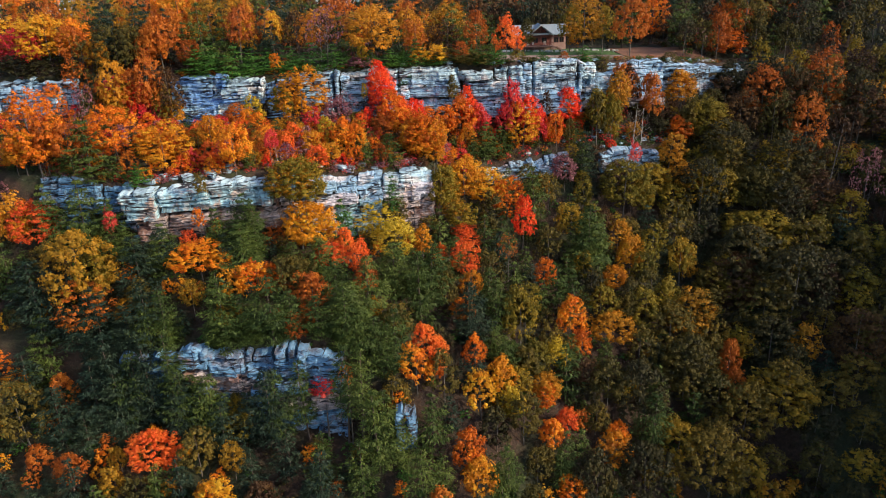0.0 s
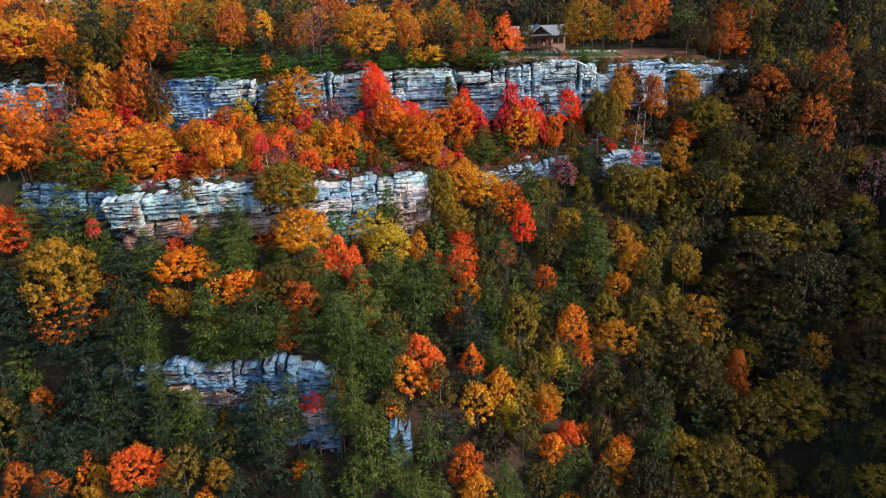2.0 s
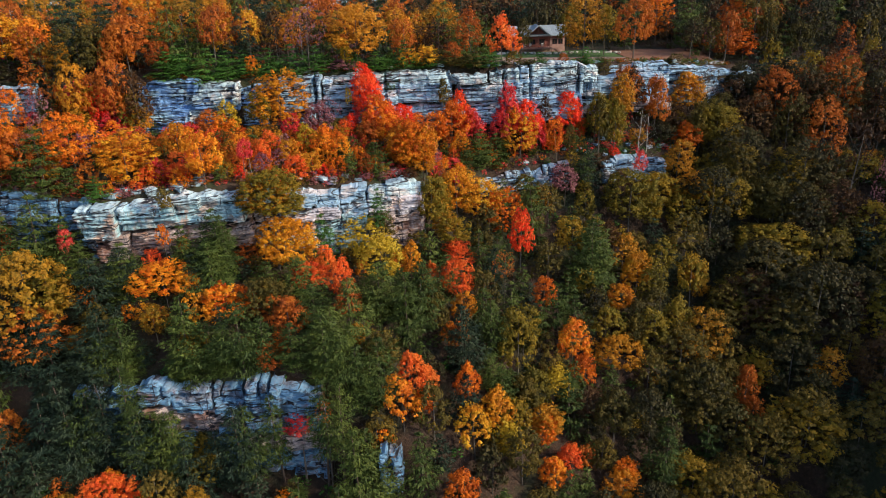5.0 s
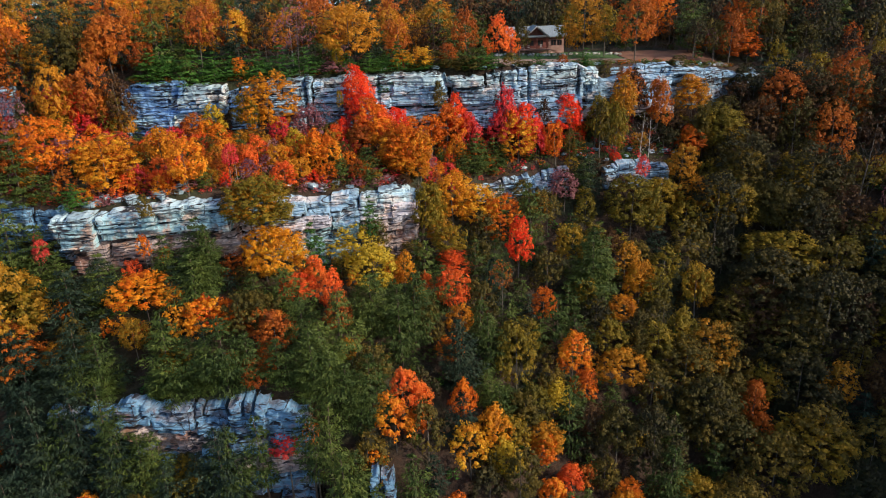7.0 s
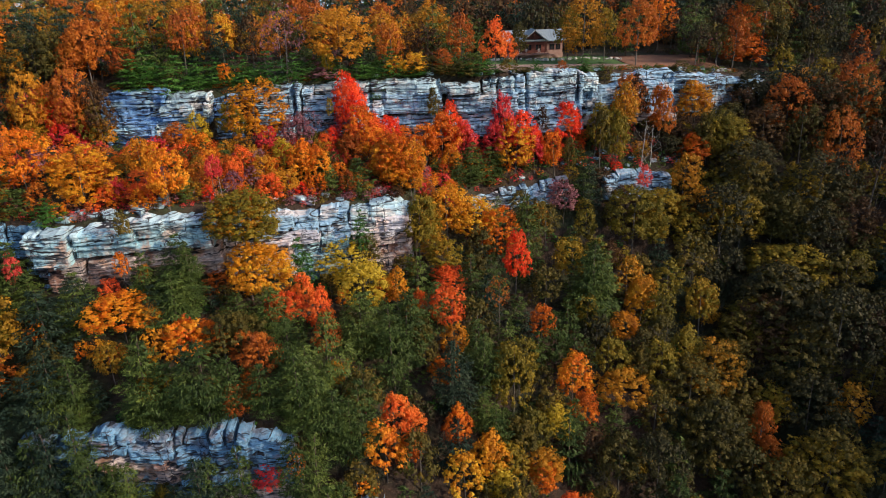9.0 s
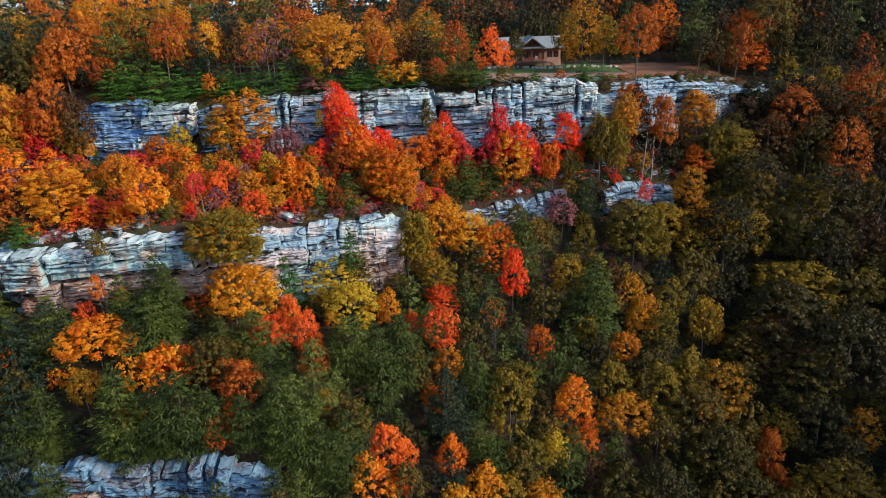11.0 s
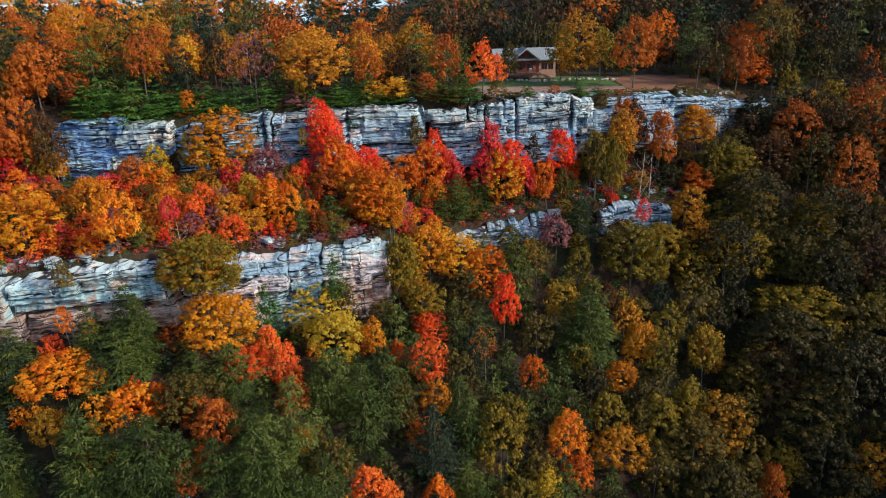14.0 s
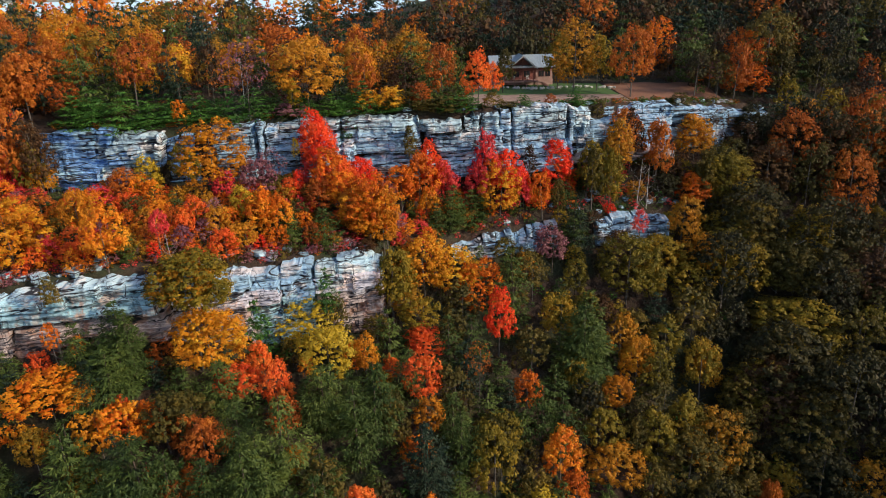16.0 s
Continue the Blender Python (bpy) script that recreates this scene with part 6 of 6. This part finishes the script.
plant("pine", "pine", -9.2, 94.5, 8.6, 6.0, "in the gorge below the lowest rocks")
plant("pine", "pine", -12.0, 96.0, 12.5, 5.5, "in the gorge below the lowest rocks")
plant("broad", "ochre", 36.0, 162.0, 12.3, 6.9, "on the terrace below the upper cliff")
plant("broad", "ochre", 39.9, 162.2, 12.1, 7.3, "in the shaded ravine woods")
plant("broad", "rust", 44.8, 169.0, 12.9, 8.4, "in the shaded ravine woods")
plant("tall", "rust", 50.6, 166.5, 13.8, 6.0, "in the shaded ravine woods")
plant("broad", "gold", 61.2, 174.0, 10.2, 8.7, "in the shaded ravine woods")
plant("broad", "orange", 58.1, 164.6, 7.1, 8.1, "in the shaded ravine woods")
plant("broad", "gold", 53.8, 158.3, 11.4, 7.8, "in the shaded ravine woods")
plant("bare", "umber", 65.1, 172.0, 10.4, 5.5, "in the shaded ravine woods")
plant("broad", "ochre", 64.7, 165.3, 11.3, 10.0, "in the shaded ravine woods")
plant("pine", "pine", 8.0, 112.2, 7.9, 7.1, "on the wooded slope below the ledge")
plant("pine", "pine", 11.2, 112.8, 5.7, 6.0, "on the wooded slope below the ledge")
plant("broad", "ochre", 45.5, 126.8, 11.3, 8.1, "in the shaded ravine woods")
plant("broad", "ochre", 40.0, 123.8, 11.1, 7.9, "in the shaded ravine woods")
plant("broad", "ochre", 59.0, 120.0, 9.3, 8.6, "in the shaded ravine woods")
plant("broad", "olive", 52.0, 118.2, 9.4, 7.6, "in the shaded ravine woods")
plant("broad", "ochre", 14.5, 119.8, 10.7, 6.4, "on the wooded slope below the ledge")
plant("broad", "gold", 39.2, 134.5, 10.3, 5.3, "in the shaded ravine woods")
plant("broad", "gold", 51.3, 135.8, 9.0, 6.1, "in the shaded ravine woods")
plant("broad", "olive", 60.8, 131.8, 9.8, 9.3, "in the shaded ravine woods")
plant("pine", "pine", 31.3, 134.2, 13.1, 9.1, "on the wooded slope below the ledge")
plant("broad", "coral", 30.4, 162.8, 9.2, 5.8, "on the terrace below the upper cliff")
plant("sparse", "umber", 65.5, 174.5, 11.2, 7.1, "in the shaded ravine woods")
plant("broad", "moss", 73.8, 179.0, 9.8, 7.8, "in the shaded ravine woods")
plant("broad", "umber", 79.4, 173.0, 11.5, 8.9, "in the shaded ravine woods")
plant("broad", "olive", 66.4, 155.0, 13.6, 10.4, "in the shaded ravine woods")
plant("broad", "olive", 71.7, 148.0, 12.2, 10.1, "in the shaded ravine woods")
plant("broad", "ochre", 76.8, 154.8, 11.3, 9.3, "in the shaded ravine woods")
plant("broad", "moss", 75.5, 143.2, 13.2, 9.8, "in the shaded ravine woods")
plant("broad", "ochre", 59.1, 150.0, 12.0, 9.0, "in the shaded ravine woods")
plant("pine", "pine", 9.6, 154.2, 7.8, 8.0, "on the terrace below the upper cliff")
plant("pine", "pine", 14.8, 156.0, 6.1, 5.7, "on the terrace below the upper cliff")
plant("pine", "pine", 31.8, 153.7, 12.6, 5.9, "on the wooded slope below the ledge")
plant("shrub", "laurel", 10.2, 162.9, 1.6, 6.8, "on the plateau above the cliffs")
plant("shrub", "laurel", 34.9, 170.0, 3.9, 4.9, "on the plateau above the cliffs")
plant("broad", "gold", 42.6, 164.5, 15.4, 7.1, "in the shaded ravine woods")
plant("broad", "ochre", 65.3, 165.4, 10.7, 10.3, "in the shaded ravine woods")
plant("broad", "ochre", -27.2, 124.4, 18.0, 9.4, "on the wooded slope below the ledge", crown=0.55)
plant("broad", "gold", -29.8, 124.0, 16.6, 9.7, "on the wooded slope below the ledge", crown=0.5)
plant("pine", "pine", -73.3, 118.6, 13.4, 7.4, "on the wooded slope below the ledge")
plant("broad", "gold", -79.2, 118.6, 11.2, 7.6, "on the wooded slope below the ledge")
plant("broad", "amber", -30.0, 175.5, 10.8, 11.6, "on the plateau above the cliffs")
plant("broad", "gold", 2.3, 186.8, 13.1, 11.6, "on the plateau above the cliffs")
plant("broad", "orange", -10.2, 217.0, 12.0, 10.4, "on the plateau above the cliffs")


# ---------------------------------------------------------------- woods between the picked trees
def clear_of(x, y, r, near=0.3):
    z = ground_z(x, y)
    return all((x - a) ** 2 + (y - b) ** 2 + (z - c) ** 2 > (near * (r + w)) ** 2 for a, b, c, w in TREES)


def near_rock(x, y):
    """Bare ledges, and narrow strips before the rock faces, stay open."""
    if (-110 < x < -77 or -58.5 < x < 80) and (-4.8 if x < 5 else -2.2) < y - float(col(UP_Y, x)) < 3.5:
        return True
    if (-76 < x < -1 or 9 < x < 29 or 37 < x < 52) and (-2.0 if x < 5 else -1.4) < y - float(col(MID_Y, x)) < 3.3:
        return True
    return -54 < x < -20 and -3.0 < y - float(col(LOW_Y, x)) < 3.0


wood = random.Random(21)


def pick_tone(x, y):
    """What grows where: green pines low on the near slope, darker ones in the gorge in place of shade, gold on the
    plateau, dull olive oaks in the ravine.
    """
    r = wood.random()
    uy, my = float(col(UP_Y, x)), float(col(MID_Y, x))
    if y > 204 and x > -4:
        return ("broad", wood.choice(["umber", "moss", "moss", "olive", "umber", "rust"])) if r < 0.65 else ("pine", "blue_pine")
    if y > uy + 2:
        if x > 62:
            return ("broad", wood.choice(["moss", "umber", "olive", "olive", "rust"])) if r < 0.8 else ("pine", "pine")
        if x > 5:
            return ("broad", wood.choice(["umber", "olive", "rust", "moss"])) if r < 0.6 else ("pine", "pine")
        return ("broad", wood.choice(["orange", "amber", "gold", "rust", "umber", "olive", "rust"])) if r < 0.62 else ("pine", wood.choice(["pine", "blue_pine", "blue_pine"]))
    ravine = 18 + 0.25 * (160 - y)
    # the dull leaf tones here stand in for some of the shade
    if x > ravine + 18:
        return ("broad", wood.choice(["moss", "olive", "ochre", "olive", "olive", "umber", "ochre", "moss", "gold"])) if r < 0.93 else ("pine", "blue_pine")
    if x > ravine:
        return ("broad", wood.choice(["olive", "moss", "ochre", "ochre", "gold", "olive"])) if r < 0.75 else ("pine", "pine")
    if y > my:
        return ("broad", wood.choice(["orange", "gold", "coral", "rust", "crimson", "olive", "orange", "mauve"])) if r < 0.8 else ("pine", "pine")
    # mostly dark needles low in the gorge, as shade put into colour
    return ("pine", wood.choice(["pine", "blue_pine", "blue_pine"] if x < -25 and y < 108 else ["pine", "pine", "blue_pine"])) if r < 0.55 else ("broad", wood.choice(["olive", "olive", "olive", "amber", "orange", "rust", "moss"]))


def sow(x0, x1, y0, y1, step, rows):
    y = y0
    while y < y1:
        x = x0
        while x < x1:
            px, py = x + wood.uniform(-0.45, 0.45) * step, y + wood.uniform(-0.45, 0.45) * rows
            x += step
            if near_rock(px, py) or (13 < px < 64 and float(col(UP_Y, px)) < py < 207):
                continue
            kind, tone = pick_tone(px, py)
            w = wood.uniform(5.2, 7.4)
            h = w * wood.uniform(1.25, 1.6)
            if py > float(col(UP_Y, px)):
                h *= 1.25
            if abs(px) > 0.66 * (0.93 * py + 28) + 8:
                continue
            terrace = float(col(MID_Y, px)) < py < float(col(UP_Y, px)) and px < 60
            if terrace:
                w, h = w * 0.62, h * 0.5
            elif 0 < float(col(MID_Y, px)) - py < 7 or (px < -17 and 0 < float(col(LOW_Y, px)) - py < 6):
                w, h = w * 0.75, h * 0.62
            if px > 30 + 0.25 * (160 - py) and py < float(col(UP_Y, px)):
                w, h = w * 1.3, h * 1.15
            if kind == "pine":
                h *= 1.1
            if clear_of(px, py, w, 0.2 if terrace else 0.3 if -30 < px < 48 and py < 150 else 0.27):
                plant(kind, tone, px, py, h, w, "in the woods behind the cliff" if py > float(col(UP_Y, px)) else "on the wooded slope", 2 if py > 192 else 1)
        y += rows


# tall oaks at the mouth of the ravine shade the end of the upper cliff
for ox, oy, oh in ((81, 164, 15), (86, 170, 17), (88, 161, 16), (93, 167, 18), (97, 174, 17), (84, 176, 14), (101, 165, 18)):
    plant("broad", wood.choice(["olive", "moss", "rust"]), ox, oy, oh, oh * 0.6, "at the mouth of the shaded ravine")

sow(-96, 118, 70, 164, 4.4, 3.1)
sow(-90, 56, 122, 166, 3.4, 3.0)
sow(50, 118, 118, 186, 3.3, 3.0)
sow(-112, 60, 150, 214, 5.4, 5.0)
sow(60, 130, 164, 214, 4.4, 4.0)
sow(66, 104, 184, 206, 3.4, 3.2)
sow(-4, 66, 207, 246, 5.0, 4.6)
sow(60, 130, 212, 262, 5.2, 5.0)
# evergreen laurel thickets behind the cliff's rim
for k in range(64):
    lx = wood.uniform(-57, 12)
    ly = float(col(UP_Y, lx)) + wood.uniform(4.2, 9.5)
    lw = wood.uniform(2.6, 4.6)
    if clear_of(lx, ly, lw, 0.16):
        plant("shrub", "laurel" if wood.random() < 0.8 else "pine", lx, ly, lw * wood.uniform(0.65, 0.95), lw, "in a thicket behind the cliff rim")


def pose_of(x, y, h, w):
    return Matrix.LocRotScale((x, y, ground_z(x, y) - 0.3), Euler((0, 0, wood.uniform(0, 6.28))), (w, w, h))


far_woods = []
for k in range(360):
    fx, fy = wood.uniform(-170, 230), 214 + 90 * wood.random() ** 1.3
    kind, tone = pick_tone(fx, fy)
    fw = wood.uniform(7, 11)
    far_woods.append((wood.choice(PINE_FAR if kind == "pine" else BROAD_FAR), tone, pose_of(fx, fy, fw * wood.uniform(1.2, 1.7), fw)))
joined("far_woods", "mixed autumn woods rising behind the plateau", "woods", far_woods)

scrub = []
for k in range(2100):
    fx, fy = wood.uniform(-100, 122), wood.uniform(72, 205)
    uy, my, ly = (float(col(v, fx)) for v in (UP_Y, MID_Y, LOW_Y))
    if min(abs(fy - uy), abs(fy - my), abs(fy - ly)) < 1.6 or (15 < fx < 64 and uy + 5 < fy < 203):
        continue
    tone = wood.choice(["moss", "pine", "laurel", "umber"]) if fy < my or fx > 45 else wood.choice(["rust", "laurel", "umber", "mauve", "olive", "pine"])
    fw = wood.uniform(1.6, 3.4)
    if min(abs(fy - uy - 3), abs(fy - my - 3)) < 3:
        fw *= 0.6
    scrub.append((wood.choice(SCRUB), tone, pose_of(fx, fy, fw * wood.uniform(0.5, 0.9), fw)))
for k in range(420):
    fx = wood.uniform(-76, -3)
    fy = float(col(MID_Y, fx)) + wood.uniform(3.0, 8.0)
    fw = wood.uniform(1.0, 2.2) * (1.35 if -30 < fx < -5 else 1.0)
    scrub.append((wood.choice(SCRUB), wood.choice(["mauve", "rust", "umber", "mauve", "olive", "crimson"]), pose_of(fx, fy, fw * 0.7, fw)))
for k in range(420):
    fx = wood.uniform(-58, 75)
    fy = float(col(UP_Y, fx)) + wood.uniform(3.0, 5.0)
    fw = wood.uniform(0.8, 1.8)
    scrub.append((wood.choice(SCRUB), wood.choice(["laurel", "laurel", "olive", "rust", "pine"]), pose_of(fx, fy, fw * 0.7, fw)))
for k in range(260):
    fx = wood.uniform(2, 58)
    fy = wood.uniform(float(col(MID_Y, fx)) + 3.2, float(col(UP_Y, fx)) - 0.6)
    fw = wood.uniform(1.2, 2.6)
    scrub.append((wood.choice(SCRUB), wood.choice(["pine", "laurel", "rust", "crimson", "olive", "umber"]), pose_of(fx, fy, fw * 0.8, fw)))
for k in range(420):
    fx = wood.uniform(-56, 34)
    fy = wood.uniform(float(col(MID_Y, fx)) + 4.0, float(col(UP_Y, fx)) - 2.0)
    fw = wood.uniform(1.8, 3.2)
    if not clear_of(fx, fy, fw, 0.17):
        continue
    tone = wood.choice(["coral", "orange", "red", "rust", "orange", "crimson", "gold", "pine", "pine"])
    scrub.append((wood.choice(PINE_FAR if tone == "pine" else BROAD_FAR), tone, pose_of(fx, fy, fw * wood.uniform(0.9, 1.4), fw)))
# saplings fill the last gaps on the slopes
for k in range(2100):
    fx, fy = wood.uniform(-88, 112), wood.uniform(72, 186)
    if near_rock(fx, fy) or fy > float(col(UP_Y, fx)) or abs(fx) > 0.66 * (0.93 * fy + 28) + 6:
        continue
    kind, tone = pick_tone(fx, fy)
    fw = wood.uniform(2.6, 4.2)
    if clear_of(fx, fy, fw, 0.26 if fx < 40 else 0.36):
        TREES.append((fx, fy, ground_z(fx, fy), fw))
        scrub.append((wood.choice(PINE_FAR if kind == "pine" else BROAD_FAR), tone, pose_of(fx, fy, fw * wood.uniform(1.1, 1.5), fw)))
joined("undergrowth", "low mixed scrub and saplings under the trees", "undergrowth", scrub)
